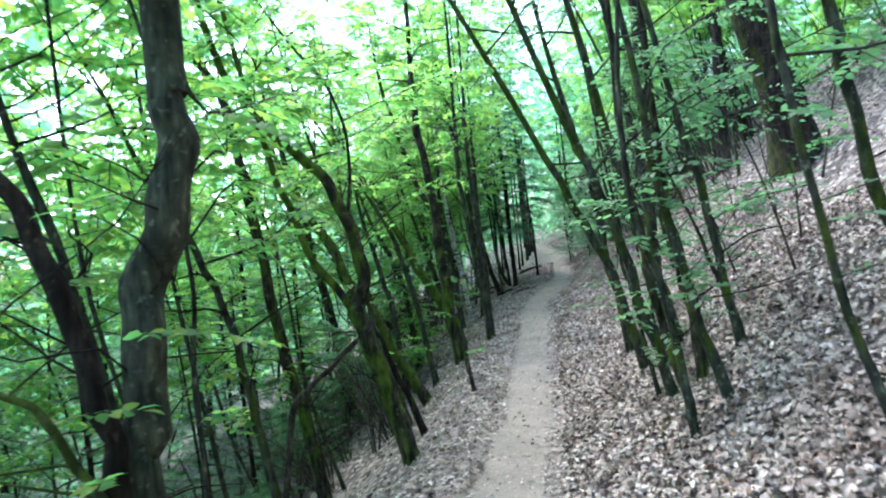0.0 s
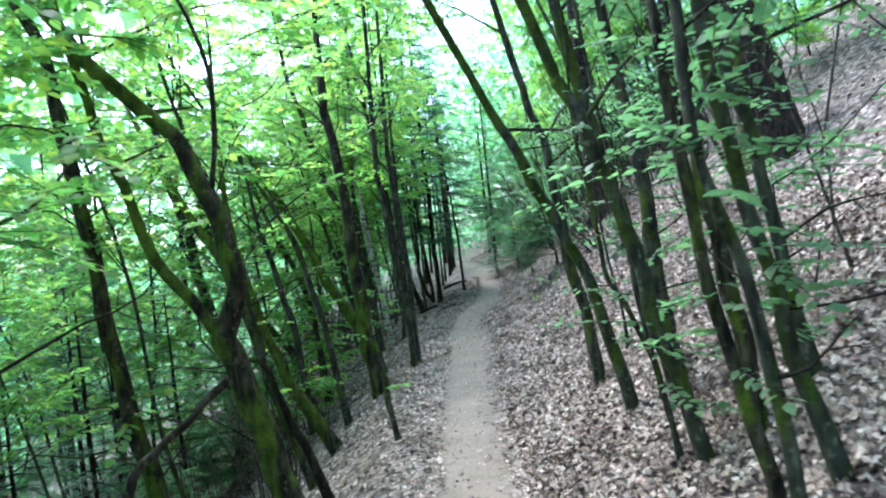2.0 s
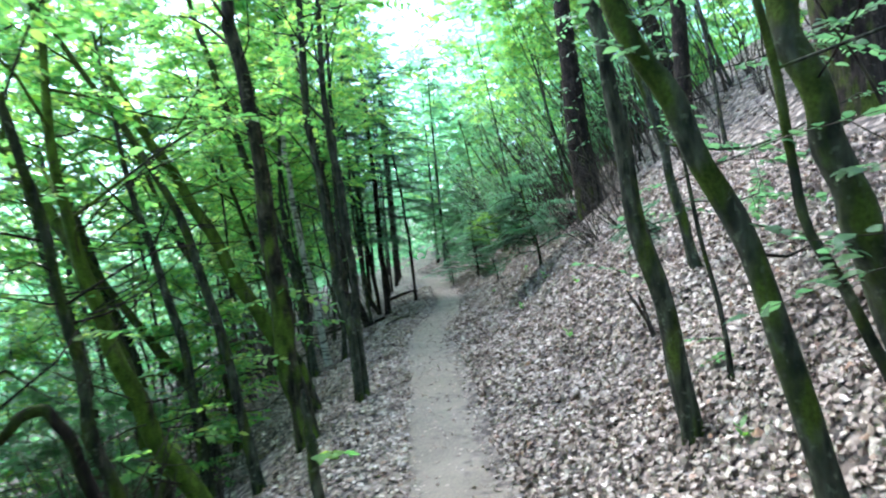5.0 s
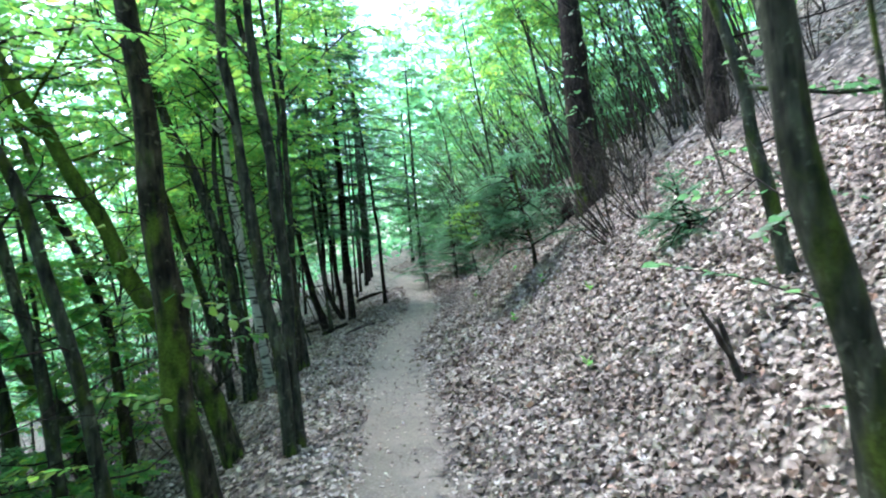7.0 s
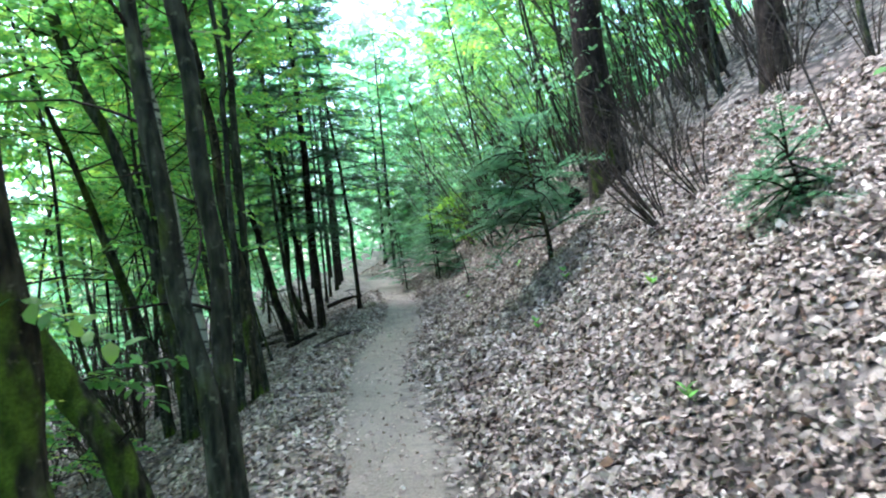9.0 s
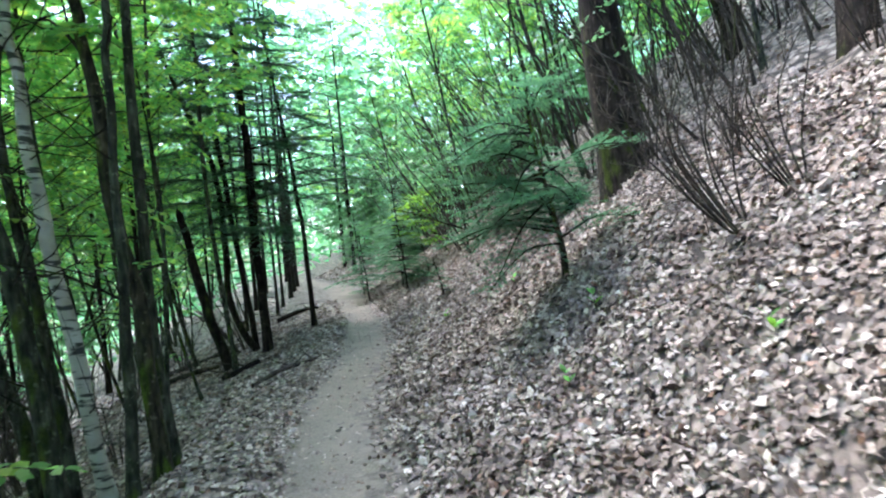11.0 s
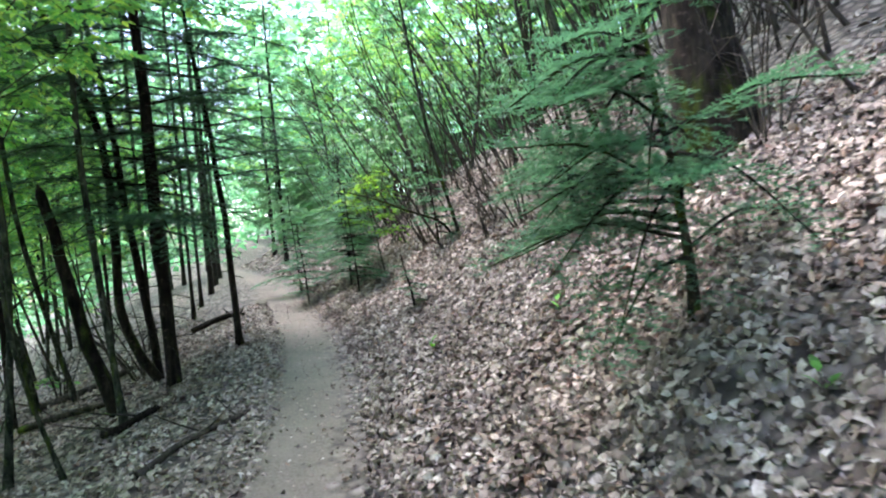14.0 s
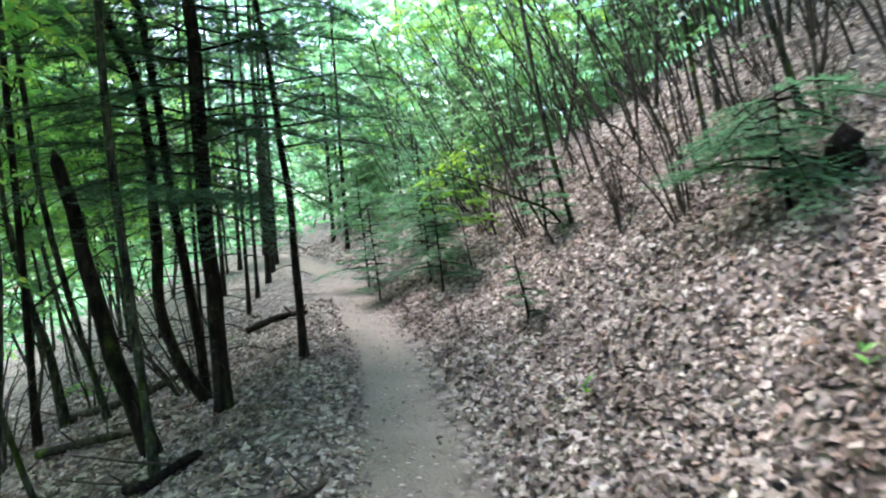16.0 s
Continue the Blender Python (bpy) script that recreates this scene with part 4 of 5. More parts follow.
for i, (x, y, r) in enumerate(((3.0, 27.0, 0.06), (2.2, 25.5, 0.055), (3.9, 31.5, 0.12), (4.4, 34.5, 0.13), (5.0, 38.0, 0.13), (6.9, 36.0, 0.13), (3.0, 33.0, 0.11), (1.6, 29.0, 0.07), (4.2, 42.0, 0.15), (7.6, 41.0, 0.15), (0.4, 24.0, 0.08), (-0.6, 27.0, 0.1), (5.6, 46.0, 0.15), (3.4, 29.3, 0.07))):
    conifer("spruce_tree", (x, y), [(0, 0, -0.05), (-0.05, 0, 2.5), (-0.1, 0, 5.0)], 0.68 * r, 0.5 * r, "straight bare-stemmed spruce in the wood beyond", up=5, start=4.2, step=0.34, reach=1.7, dead=0.5, per=6, seed=70 + i, group="far spruces")
broadleaf("maple_sapling", (5.75, 24.1), [(0, 0, -0.05), (-0.1, 0, 0.5), (-0.22, 0, 1.1)], 0.014, 0.008, "yellow-green leafy sapling on the bank", leaf=LEAF_YELLOW, up=0.45, limbs=9, first=0.75, reach=0.5, per_limb=7, leaves=7, size=0.11)


# ---- fallen branches ----
def fallen_branch(xy, pts, r0, r1, label, bark=None, twigs=3, seed=0):
    rng = np.random.default_rng(seed)
    ob = base_at("fallen_branch", xy[0], xy[1], label, "branch")
    z0 = float(height(*xy))
    path = smooth_path([(a, b, float(height(xy[0] + a, xy[1] + b)) - z0 + c) for a, b, c in pts], 5)
    v, q, t = tube(path, np.linspace(r0, r1, len(path)), 8, 0.12, 0.0, seed)
    part("stem", mesh_of("stem", v, [q, t], bark or BARK_TWIG), ob)
    for i in range(twigs):
        k = rng.integers(2, len(path) - 1)
        w = np.array([rng.normal(0, 0.5), rng.normal(0, 0.5), 0.25])
        tv, tq, tt = tube(np.array([path[k], path[k] + 0.25 * w, path[k] + 0.5 * w + [0, 0, 0.02]]), [0.4 * r1, 0.3 * r1, 0.004], 5)
        part("twig", mesh_of("twig", tv, [tq, tt], BARK_TWIG), ob)
    return ob


fallen_branch((1.75, 18.35), [(0, 0, 0.02), (0.3, 0.25, 0.05), (0.55, 0.5, 0.03), (0.85, 0.75, 0.02)], 0.028, 0.018, "dark fallen branch at the lower edge of the path", seed=1)
fallen_branch((-0.26, 25.51), [(0.00, 0.00, 0.05), (0.95, -1.26, 0.05), (1.68, -1.95, 0.05), (2.10, -1.96, 0.05)], 0.050, 0.040, "grey fallen log below the path", seed=2)
fallen_branch((1.53, 20.33), [(0.00, 0.00, 0.05), (0.16, -0.16, 0.05), (0.44, 0.02, 0.05)], 0.045, 0.030, "dark fallen branch below the path", bark=BARK_FIR, seed=3)
fallen_branch((0.63, 22.71), [(0.00, 0.00, 0.05), (0.48, -0.53, 0.05), (0.87, -0.74, 0.05)], 0.045, 0.030, "mossy fallen branch below the path", bark=BARK_MOSS, seed=4)
fallen_branch((-2.16, 7.95), [(0.00, 0.00, 0.05), (0.23, 0.00, 1.48), (0.48, 0.00, 1.66), (0.76, 0.00, 1.68), (1.04, 0.00, 1.73)], 0.04, 0.03, "broken grey branch propped against a forked tree", seed=5)
fallen_branch((3.3, 11.4), [(0, 0, 0.01), (0.3, 0.3, 0.015), (0.7, 0.5, 0.02), (0.9, 0.55, 0.015)], 0.012, 0.006, "thin fallen branch on the leafy bank", seed=6)
fallen_branch((2.55, 6.9), [(0, 0, 0.01), (0.3, 0.2, 0.02), (0.7, 0.5, 0.015)], 0.012, 0.006, "thin fallen branch on the leafy bank", seed=7)
fallen_branch((6.14, 22.30), [(0.00, 0.00, 0.00), (-0.21, 0.00, 0.33), (-0.71, 0.00, 0.99), (-1.13, 0.00, 1.34), (-1.59, 0.00, 1.67)], 0.022, 0.008, "dark dead branch reaching down the bank", bark=BARK_FIR, seed=8)
fallen_branch((3.7, 17.6), [(0, 0, 0.01), (0.25, 0.2, 0.015), (0.5, 0.3, 0.02)], 0.01, 0.005, "thin fallen twig on the leafy bank", seed=9)
fallen_branch((2.75, 25.0), [(0, 0, 0.08), (0.3, 0.02, 0.08), (0.55, 0, 0.06), (0.8, -0.05, 0.03)], 0.05, 0.035, "dark fallen log at the far edge of the path", bark=BARK_FIR, twigs=2, seed=10)

# ---- woodland filling: copies of grown stock trees ----
def stock(seed, tall, lean, leaf, first, limbs, reach, thick=0.05):
    rng = np.random.default_rng(seed)
    k = [(0, 0, -0.1)]
    for z in (0.35, 0.7):
        k.append((-lean * z * tall * 0.4 + rng.normal(0, 0.12), rng.normal(0, 0.12), z * tall * 0.55))
    return broadleaf("woodland_tree", (0, 0), k, thick, thick * 0.7, "slender broadleaf tree with green leaves on the wooded slope", up=tall * 0.6, limbs=limbs, first=first, reach=reach, leaf=leaf, z=0.0, sides=7, seed=seed, separate=False, per_limb=10, leaves=14, size=0.115, group="woodland trees", shape=rhombs)


def planted(ob, x, y, turn=0.0, size=1.0, lean=0.0, tip=0.0):
    """A copy of a stock plant, standing in the slope."""
    m = Matrix.Translation((x, y, float(height(x, y)) - 0.03)) @ Euler((radians(tip), radians(lean), 0)).to_matrix().to_4x4() @ Matrix.Rotation(turn, 4, "Z") @ Matrix.Scale(size, 4)
    return copy_thing(ob, m)


STOCK = [stock(11, 9.0, 0.1, LEAF, 1.6, 34, 2.1, 0.06), stock(12, 11, 0.2, LEAF, 2.0, 38, 2.3, 0.075), stock(13, 7.0, 0.15, LEAF_SHADE, 1.0, 30, 1.8, 0.045), stock(14, 8.5, 0.25, LEAF_SHADE, 1.2, 32, 1.9, 0.05)]
POLES = [stock(15, 9.0, 0.12, LEAF, 3.4, 26, 1.9, 0.04), stock(16, 10, 0.22, LEAF, 3.8, 28, 2.0, 0.05)]
SHRUBS = [stock(21, 2.6, 0.2, LEAF_SHADE, 0.3, 13, 0.8, 0.014), stock(22, 3.4, 0.3, LEAF, 0.4, 15, 0.9, 0.018)]
for s in SHRUBS:
    s.name = "leafy_shrub"
    tagged(s, "young leafy shrub with green leaves on the wooded slope", "shrub", "leafy shrubs")

rng = np.random.default_rng(5)
placed = []


def free(x, y, gap):
    for a, b in placed:
        if (a - x) ** 2 + (b - y) ** 2 < gap * gap:
            return False
    placed.append((x, y))
    return True


first_use = set()


def put(ob, x, y, **kw):
    """The stock plant itself at its first place, copies of it later."""
    if ob.name not in first_use:
        first_use.add(ob.name)
        ob.location = (x, y, float(height(x, y)) - 0.03)
        ob.rotation_euler = (0, radians(kw.get("lean", 0)), kw.get("turn", 0))
        return ob
    return planted(ob, x, y, **kw)


# downhill side
while len(placed) < 58:
    y = rng.uniform(-3, 44)
    d = -4.2 - abs(rng.normal(0, 1)) * 8
    x = np.interp(y, CY, CX) + d
    if x < -24 or (y < 13 and d > -6.5):
        continue
    if free(x, y, 1.5):
        put(STOCK[rng.integers(0, 4)], x, y, turn=rng.uniform(0, 6.3), size=rng.uniform(0.8, 1.25), lean=rng.normal(-4, 4), tip=rng.normal(0, 3))
# thin poles near the path
n0 = len(placed)
while len(placed) < n0 + 52:
    y = rng.uniform(5, 34)
    d = rng.uniform(-6.5, -1.7)
    x = np.interp(y, CY, CX) + d
    if (y < 17 and d > -2.6) or not free(x, y, 0.45):
        continue
    put(POLES[rng.integers(0, 2)], x, y, turn=rng.uniform(0, 6.3), size=rng.uniform(0.55, 1.0), lean=rng.normal(-6, 4), tip=rng.normal(0, 3))
n0 = len(placed)
while len(placed) < n0 + 11:
    y = rng.uniform(3, 36)
    d = rng.uniform(3.6, 7.0)
    x = np.interp(y, CY, CX) + d
    if free(x, y, 1.1):
        put(POLES[rng.integers(0, 2)], x, y, turn=rng.uniform(0, 6.3), size=rng.uniform(0.55, 1.0), lean=rng.normal(-8, 4), tip=rng.normal(0, 3))
n0 = len(placed)
while len(placed) < n0 + 9:
    y = rng.uniform(14, 25)
    d = rng.uniform(4.0, 7.5)
    x = np.interp(y, CY, CX) + d
    if free(x, y, 1.0):
        put(POLES[rng.integers(0, 2)], x, y, turn=rng.uniform(0, 6.3), size=rng.uniform(0.6, 0.9), lean=rng.normal(-12, 4), tip=rng.normal(0, 3))
# uphill side
n0 = len(placed)
while len(placed) < n0 + 24:
    y = rng.uniform(-4, 46)
    d = (8.5 if y < 14 else 6.0) + abs(rng.normal(0, 1)) * 7
    x = np.interp(y, CY, CX) + d
    if free(x, y, 1.7):
        put(STOCK[rng.integers(0, 4)], x, y, turn=rng.uniform(0, 6.3), size=rng.uniform(0.8, 1.3), lean=rng.normal(-8, 4), tip=rng.normal(0, 3))
# beyond the bend and behind the walker
n0 = len(placed)
while len(placed) < n0 + 24:
    y = rng.uniform(31, 60)
    x = np.interp(y, CY, CX) + rng.uniform(-9, 9)
    if abs(across(x, y)) > 2.0 and free(x, y, 1.6):
        put(STOCK[rng.integers(0, 4)], x, y, turn=rng.uniform(0, 6.3), size=rng.uniform(0.9, 1.4), lean=rng.normal(-3, 3))
for x, y in ((-2.5, -3.5), (2.8, -3.0), (-3.6, -0.8), (3.6, -0.6), (0.8, -6.5), (-1.0, -7.5)):
    put(STOCK[rng.integers(0, 4)], x, y, turn=rng.uniform(0, 6.3), size=1.1, lean=-4)
# shrubs below the path's lower edge
n0 = len(placed)
while len(placed) < n0 + 14:
    y = rng.uniform(4.5, 16)
    d = -2.6 - abs(rng.normal(0, 1)) * 2.6
    x = np.interp(y, CY, CX) + d
    if y < 13 and d > -4.6 and y > 6:
        continue
    if free(x, y, 0.8):
        put(SHRUBS[rng.integers(0, 2)], x, y, turn=rng.uniform(0, 6.3), size=rng.uniform(0.5, 0.9), lean=rng.normal(-6, 6))

# undergrowth down the slope
n0 = len(placed)
while len(placed) < n0 + 18:
    y = rng.uniform(4, 15)
    x = np.interp(y, CY, CX) + rng.uniform(-7.0, -3.4)
    if free(x, y, 0.5):
        put(SHRUBS[0], x, y, turn=rng.uniform(0, 6.3), size=rng.uniform(0.4, 0.7), lean=rng.normal(-6, 6))

# leafy growth round the bend
n0 = len(placed)
while len(placed) < n0 + 30:
    y = rng.uniform(27, 44)
    d = rng.uniform(1.5, 8)
    x = np.interp(y, CY, CX) + d
    if free(x, y, 0.7):
        put(SHRUBS[0], x, y, turn=rng.uniform(0, 6.3), size=rng.uniform(0.7, 1.4), lean=rng.normal(-8, 6))
# dark spruces down the slope
for i, (x, y, s) in enumerate(((-4.2, 14.5, 1.0), (-6.5, 18.0, 1.2), (-5.0, 23.0, 1.3), (-8.0, 12.0, 1.1), (-9.5, 21.0, 1.4), (-3.3, 7.4, 0.45), (-4.6, 9.3, 0.75), (-3.5, 11.6, 0.6), (-2.9, 5.6, 0.45), (-5.0, 6.8, 0.8), (-4.2, 13.0, 0.7), (-3.6, 9.9, 0.5), (-2.6, 12.4, 0.5), (-1.4, 23.4, 0.6))):
    conifer("spruce_tree", (x, y), [(0, 0, -0.1), (-0.1, 0, 2.2 * s), (-0.15, 0, 4.4 * s)], 0.09 * s, 0.06 * s, "dark young spruce down the wooded slope", up=2.5 * s, start=0.9 * min(1, s), step=0.13 * min(1, s + 0.2), reach=1.6 * s, seed=110 + i, group="dark spruces", per=10, dead=0.4)
# shrubs high on the bank
n0 = len(placed)
while len(placed) < n0 + 24:
    y = rng.uniform(10, 44)
    d = rng.uniform(5.5, 13)
    x = np.interp(y, CY, CX) + d
    if free(x, y, 0.7):
        put(SHRUBS[rng.integers(0, 2)], x, y, turn=rng.uniform(0, 6.3), size=rng.uniform(0.8, 1.5), lean=rng.normal(-8, 6))


# ---- thin bare saplings on the bank ----
def sapling(seed, tall):
    rng = np.random.default_rng(seed)
    ob = base_at("sapling", 0, 0, "thin bare brown sapling leaning out of the leafy bank", "sapling", "saplings on the bank", 0.0)
    p = [(0, 0, -0.06)]
    for k in range(1, 6):
        p.append((-0.22 * tall * (k / 5) ** 1.2 + rng.normal(0, 0.03), rng.normal(0, 0.05) * k / 2, tall * k / 5))
    path = smooth_path(p, 3)
    rad = np.linspace(0.017, 0.004, len(path))
    v, q, t = tube(path, rad, 6, 0.05, 0.4, seed)
    part("stem", mesh_of("stem", v, [q, t], BARK_TWIG), ob)
    side = []
    for i in range(9):
        k = rng.integers(3, len(path) - 1)
        az = rng.uniform(0, 6.3)
        w = np.array([math.cos(az) * 0.6 - 0.15, math.sin(az) * 0.6, 0.8])
        l = rng.uniform(0.3, 0.8)
        side.append(tube(np.array([path[k], path[k] + w * l * 0.5, path[k] + w * l + [0, 0, 0.05]]), [0.006, 0.004, 0.002], 4))
    v, f = joined(side)
    tagged(part("twigwork", mesh_of("twigwork", v, f, BARK_TWIG), ob), kind="stuff")
    r = path[rng.integers(8, len(path), 7)]
    w = rng.normal(0, 1, (7, 3)) * [1, 1, 0.2]
    lv, lf, tw = sprays(r, w, rng.uniform(0.2, 0.5, 7), 6, 0.08, rng)
    tagged(part("foliage", mesh_of("foliage", lv, lf, LEAF_SHADE, False), ob), kind="stuff")
    return ob


SAPLINGS = [sapling(31, 2.6), sapling(32, 3.3), sapling(33, 3.9), sapling(34, 2.0)]
grown = []
while len(grown) < 240:
    y = rng.uniform(15.5, 32)
    d = rng.uniform(2.6, 8.0) if y < 22 else rng.uniform(2.0, 8.0)
    if y < 18.5 and d < 3.4:
        continue
    x = np.interp(y, CY, CX) + d
    if all((a - x) ** 2 + (b - y) ** 2 > 0.09 for a, b in grown):
        grown.append((x, y))
        put(SAPLINGS[rng.integers(0, 4)], x, y, turn=rng.normal(0, 0.6), size=rng.uniform(0.7, 1.25), lean=rng.normal(-15, 8), tip=rng.normal(0, 7))
for x, y in ((3.4, 6.6), (3.9, 7.4), (4.4, 8.9), (4.9, 7.0), (3.6, 8.4), (5.3, 9.4), (4.6, 10.6), (3.1, 4.1), (3.7, 3.6), (4.4, 5.0), (4.9, 13.0)):
    put(SAPLINGS[rng.integers(0, 4)], x, y, turn=rng.normal(0, 0.6), size=rng.uniform(0.6, 1.0), lean=rng.normal(-2, 5), tip=rng.normal(0, 5))


# ---- bare brushwood: tangles of dead and leafless stems ----
def brush(seed, tall):
    rng = np.random.default_rng(seed)
    ob = base_at("bare_shrub", 0, 0, "leafless brown shrub of thin tangled stems on the slope", "shrub", "bare shrubs", 0.0)
    fine = []
    for i in range(7):
        az = rng.uniform(0, 6.3)
        out = rng.uniform(0.15, 0.6) * tall
        p = np.array([(0.05 * math.cos(az), 0.05 * math.sin(az), -0.05), (0.4 * out * math.cos(az) - 0.04, 0.4 * out * math.sin(az), 0.45 * tall * rng.uniform(0.6, 1.1)), (out * math.cos(az) - 0.2 * tall, out * math.sin(az), tall * rng.uniform(0.6, 1.1))])
        path = smooth_path(p, 5)
        v, q, t = tube(path, np.linspace(0.011, 0.003, len(path)), 5, 0.1)
        part("stem", mesh_of("stem", v, [q, t], BARK_TWIG), ob)
        for j in range(8):
            k = rng.integers(3, len(path) - 1)
            w = rng.normal(0, 0.5, 3) + [0, 0, 0.35]
            l = rng.uniform(0.15, 0.5)
            a = path[k] + w * l * 0.5
            fine.append(tube(np.array([path[k], a, path[k] + w * l + rng.normal(0, 0.05, 3)]), [0.004, 0.003, 0.0015], 3))
    v, f = joined(fine)
    tagged(part("twigwork", mesh_of("twigwork", v, f, BARK_TWIG), ob), kind="stuff")
    return ob


BRUSH = [brush(41, 1.1), brush(42, 1.6), brush(43, 0.8)]
for i in range(74):
    y = rng.uniform(4.5, 27)
    x = np.interp(y, CY, CX) + rng.uniform(-6.5, -2.0)
    put(BRUSH[i % 3], x, y, turn=rng.uniform(0, 6.3), size=rng.uniform(0.6, 1.4), lean=rng.normal(-10, 10))
for i in range(22):
    y = rng.uniform(19.5, 31)
    x = np.interp(y, CY, CX) + rng.uniform(1.9, 6.5)
    put(BRUSH[i % 3], x, y, turn=rng.uniform(0, 6.3), size=rng.uniform(0.4, 0.8), lean=rng.normal(-12, 8))
for i in range(14):
    y = rng.uniform(12.5, 20)
    x = np.interp(y, CY, CX) + rng.uniform(3.0, 6.0)
    put(BRUSH[i % 3], x, y, turn=rng.uniform(0, 6.3), size=rng.uniform(0.5, 1.1), lean=rng.normal(-14, 8))
for i in range(10):
    y = rng.uniform(18.0, 25)
    x = np.interp(y, CY, CX) + rng.uniform(1.9, 6.0)
    put(BRUSH[i % 3], x, y, turn=rng.uniform(0, 6.3), size=rng.uniform(0.6, 1.2), lean=rng.normal(-16, 8))
for x, y in ((6.6, 19.4), (7.0, 20.9), (6.2, 22.2), (8.0, 19.5), (9.2, 21.8), (8.6, 23.6), (10.4, 25.0), (9.8, 18.4)):
    put(POLES[rng.integers(0, 2)], x, y, turn=rng.uniform(0, 6.3), size=0.9, lean=-9)
for x, y, k, lean in ((4.35, 14.3, 0.85, -34), (4.6, 14.7, 0.95, -38), (4.75, 14.2, 0.8, -30)):
    put(BRUSH[1], x, y, turn=3.0 * k, size=k, lean=lean)


# ---- fallen leaves ----
def fallen(count, y0, y1, d0, d1, size, seed, tilt=0.33, lift=0.02):
    rng = np.random.default_rng(seed)
    y = rng.uniform(y0, y1, count)
    d = rng.uniform(d0, d1, count)
    x = np.interp(y, CY, CX) + d
    e = 0.05
    nx = -(height(x + e, y) - height(x - e, y)) / (2 * e)
    ny = -(height(x, y + e) - height(x, y - e)) / (2 * e)
    nrm = unit(np.stack([nx, ny, np.ones(count)], 1))
    nrm = unit(nrm + rng.normal(0, tilt, (count, 3)))
    az = rng.uniform(0, 2 * np.pi, count)
    ax = np.stack([np.cos(az), np.sin(az), np.zeros(count)], 1)
    ax = unit(ax - nrm * (ax * nrm).sum(1, keepdims=True))
    L = size * rng.uniform(0.45, 1.2, count)
    o = np.stack([x, y, height(x, y) + rng.uniform(0.2, 1.0, count) * lift], 1) - ax * L[:, None] / 2
    side = np.cross(nrm, ax)
    W = L * rng.uniform(0.42, 0.7, count)
    cup = rng.normal(0.1, 0.16, count)[:, None] * L[:, None] * nrm
    Lc, Wc = L[:, None], W[:, None]
    rows = [o + cup * 0.5, o + 0.32 * Lc * ax - 0.5 * Wc * side + cup, o + 0.3 * Lc * ax + 0.5 * Wc * side + cup * rng.uniform(-0.5, 1.5, (count, 1)),
            o + 0.72 * Lc * ax - 0.4 * Wc * side, o + 0.68 * Lc * ax + 0.42 * Wc * side + cup, o + Lc * ax + cup * rng.uniform(-1, 2, (count, 1))]
    verts = (np.stack(rows, 1) + rng.normal(0, 0.06, (count, 6, 3)) * L[:, None, None]).reshape(-1, 3)
    b = 6 * np.arange(count)[:, None]
    quads = b + [[1, 2, 4, 3]]
    tris = np.vstack([b + [[0, 2, 1]], b + [[3, 4, 5]]])
    return verts, quads, tris


def litter(name, label, beds):
    vs, qs, ts, at = [], [], [], 0
    for bed in beds:
        v, q, t = fallen(*bed)
        vs.append(v), qs.append(q + at), ts.append(t + at)
        at += len(v)
    ob = new(name, mesh_of(name, np.vstack(vs), [np.vstack(qs), np.vstack(ts)], LITTER, False))
    return tagged(ob, label, "fallen leaves", kind="stuff")


litter("bank_leaf_litter", "thick bed of dry grey-brown fallen leaves on the bank", [
    (120000, 2.0, 27, 0.42, 4.0, 0.066, 51, 0.46, 0.035), (15000, 2.0, 36, 3.0, 9.0, 0.09, 52), (14000, 27, 44, 0.5, 8, 0.12, 53), (8000, -4, 2.0, 0.42, 5.0, 0.085, 60)])
litter("path_leaf_litter", "scattered dry fallen leaves along the footpath", [
    (3800, 2.0, 26, -0.5, 0.5, 0.038, 54, 0.1, 0.006), (3600, 2.0, 11, -1.7, -0.3, 0.065, 55, 0.28, 0.015), (12500, 10.5, 26, -1.7, -0.3, 0.065, 59, 0.28, 0.015), (3600, 2.0, 26, -0.6, -0.26, 0.05, 57, 0.2, 0.01), (2600, 2.0, 26, 0.27, 0.5, 0.05, 58, 0.2, 0.01), (5500, 3.0, 30, -6.0, -1.6, 0.085, 56), (13000, 13.5, 27, -4.4, -1.4, 0.07, 62, 0.35, 0.02), (3000, -4, 2.0, -4.0, -0.3, 0.085, 61)])


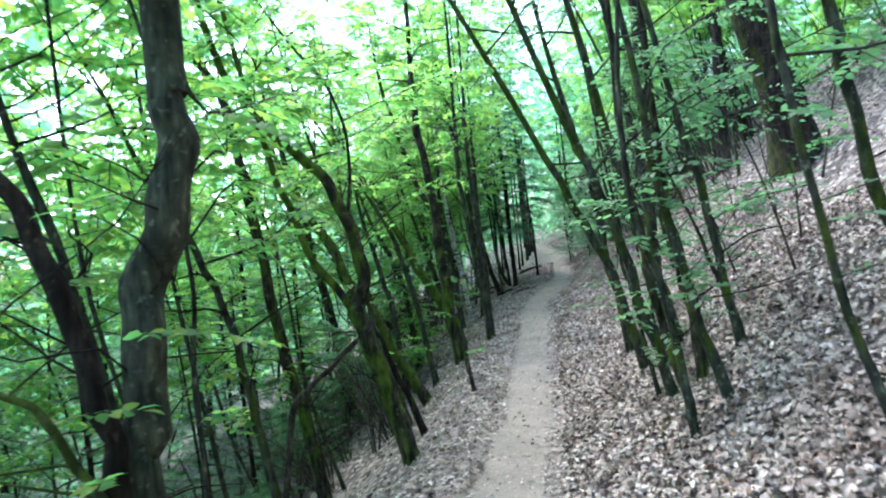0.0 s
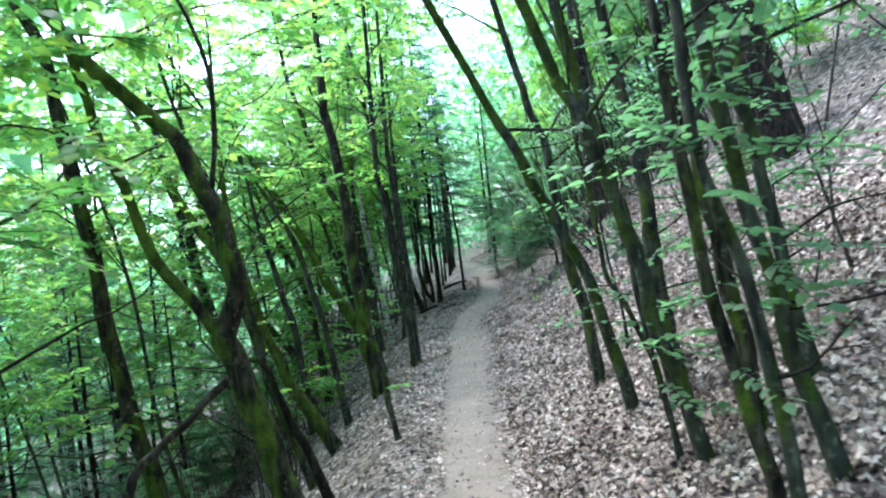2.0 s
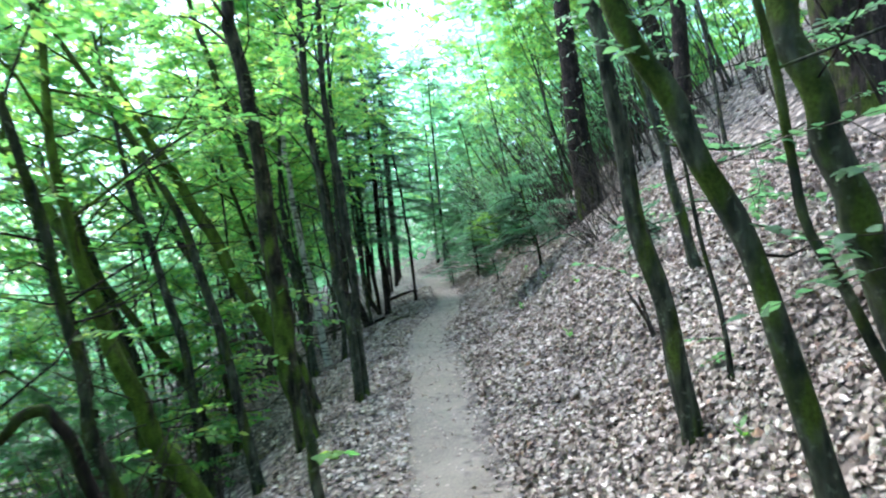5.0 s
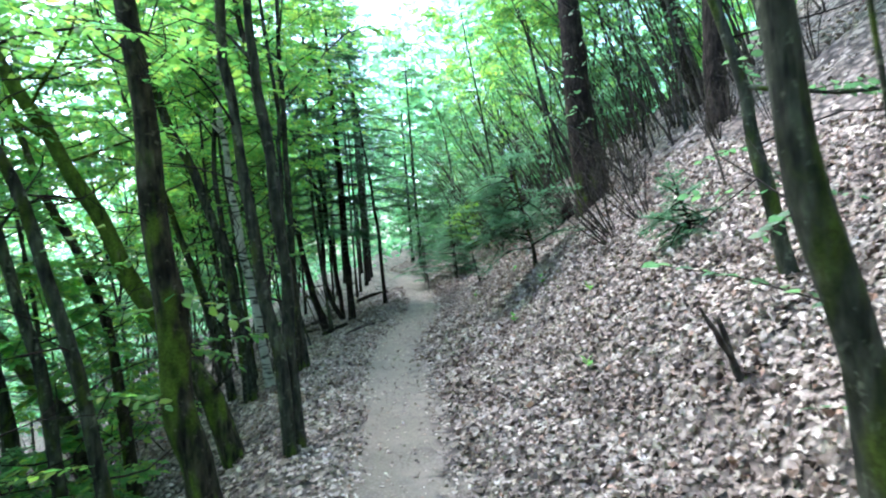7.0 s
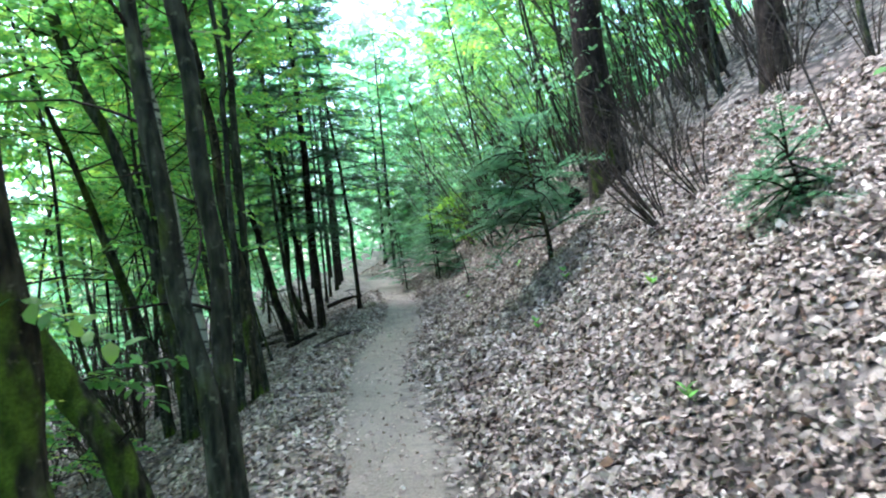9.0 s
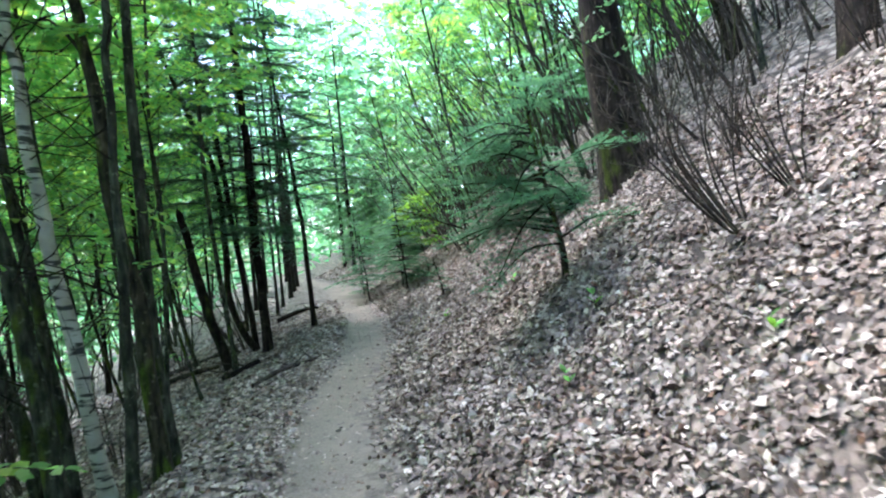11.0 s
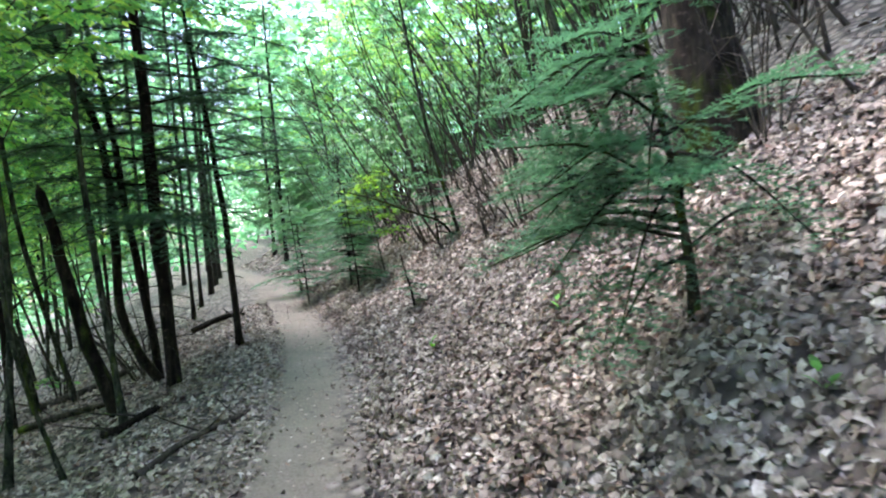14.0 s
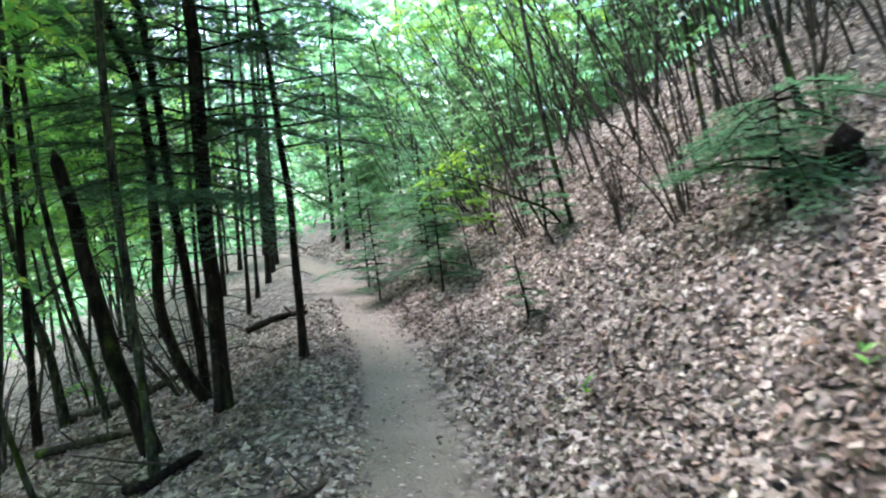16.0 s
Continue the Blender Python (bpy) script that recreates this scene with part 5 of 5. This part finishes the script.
# ---- seedlings in the litter ----
def seedling(x, y, size, seed):
    rng = np.random.default_rng(seed)
    ob = base_at("seedling", x, y, "tiny green seedling sprouting through the dead leaves", "seedling", "seedlings")
    p = np.array([(0, 0, -0.01), (0.01, 0, 0.5 * size), (0.0, 0.01, size)])
    v, q, t = tube(p, [0.003, 0.002, 0.0015], 5)
    part("stem", mesh_of("stem", v, [q, t], BARK_TWIG), ob)
    n = 5
    az = np.arange(n) * 1.3 + rng.uniform(0, 6)
    ax = np.stack([np.cos(az), np.sin(az), np.full(n, 0.9)], 1)
    for i in range(n):
        v, f = blades(p[1 + i % 2][None] * 1.0, ax[i:i + 1], np.array([[0, 0, 1.0]]) - 0.5 * ax[i:i + 1], np.array([0.09 * rng.uniform(0.7, 1.2)]), np.array([0.035]))
        part("leaf", mesh_of("leaf", v, f, LEAF_YELLOW if i == 4 else LEAF, False), ob)
    return ob


for i, (x, y, s) in enumerate(((3.24, 14.58, 0.1), (3.84, 15.16, 0.12), (2.95, 12.2, 0.08), (3.6, 13.4, 0.1), (4.3, 17.3, 0.1), (2.4, 8.6, 0.09), (4.1, 18.9, 0.08))):
    seedling(x, y, s, 200 + i)


# ---- far woods ----
def far_woods(count=290000, seed=91):
    """The wood's farther foliage, past the single trees: leafy boughs in clumps with gaps between. Its leaf colour
    carries the haze of distance.
    """
    rng = np.random.default_rng(seed)
    x, y = rng.uniform(-75, 60, 6 * count), rng.uniform(-25, 95, 6 * count)
    h = rng.uniform(0.3, 13, 6 * count)
    d = across(x, y)
    clump = np.sin(0.9 * x + 0.4 * y) * np.sin(0.8 * y - 0.5 * h) + np.sin(1.9 * h + 1.1 * x) * np.sin(1.3 * y + 0.6 * x) + 0.5 * np.sin(3.1 * x - 2.3 * h)
    keep = ((d < -13) | (d > 15) | (y > 47) | (y < -9) | ((h > 5.8) & (y > 26) & ((abs(d) > 1.2) | (y > 31))) | ((h > 3.6) & (y > 37)) | ((d < -7) & (h > 4.2))) & (clump > np.where(((d < 0) & (y < 25)) | ((y > 31) & (abs(d) < 8)), -0.08, 0.12))
    x, y, h = x[keep][:count], y[keep][:count], h[keep][:count]
    n = len(x)
    o = np.stack([x, y, height(x, y) + h], 1)
    az = rng.uniform(0, 6.3, n)
    ax = np.stack([np.cos(az), np.sin(az), rng.normal(-0.2, 0.3, n)], 1)
    L = rng.uniform(0.3, 0.62, n)
    v, f = rhombs(o, ax, np.array([0, 0, 1.0]) + rng.normal(0, 0.4, (n, 3)), L, 0.6 * L)
    return tagged(new("far_woods", mesh_of("far_woods", v, f, LEAF_FAR_HAZE, False)), "distant green foliage of the surrounding wood, with haze in its colour", "foliage", kind="stuff")


far_woods()
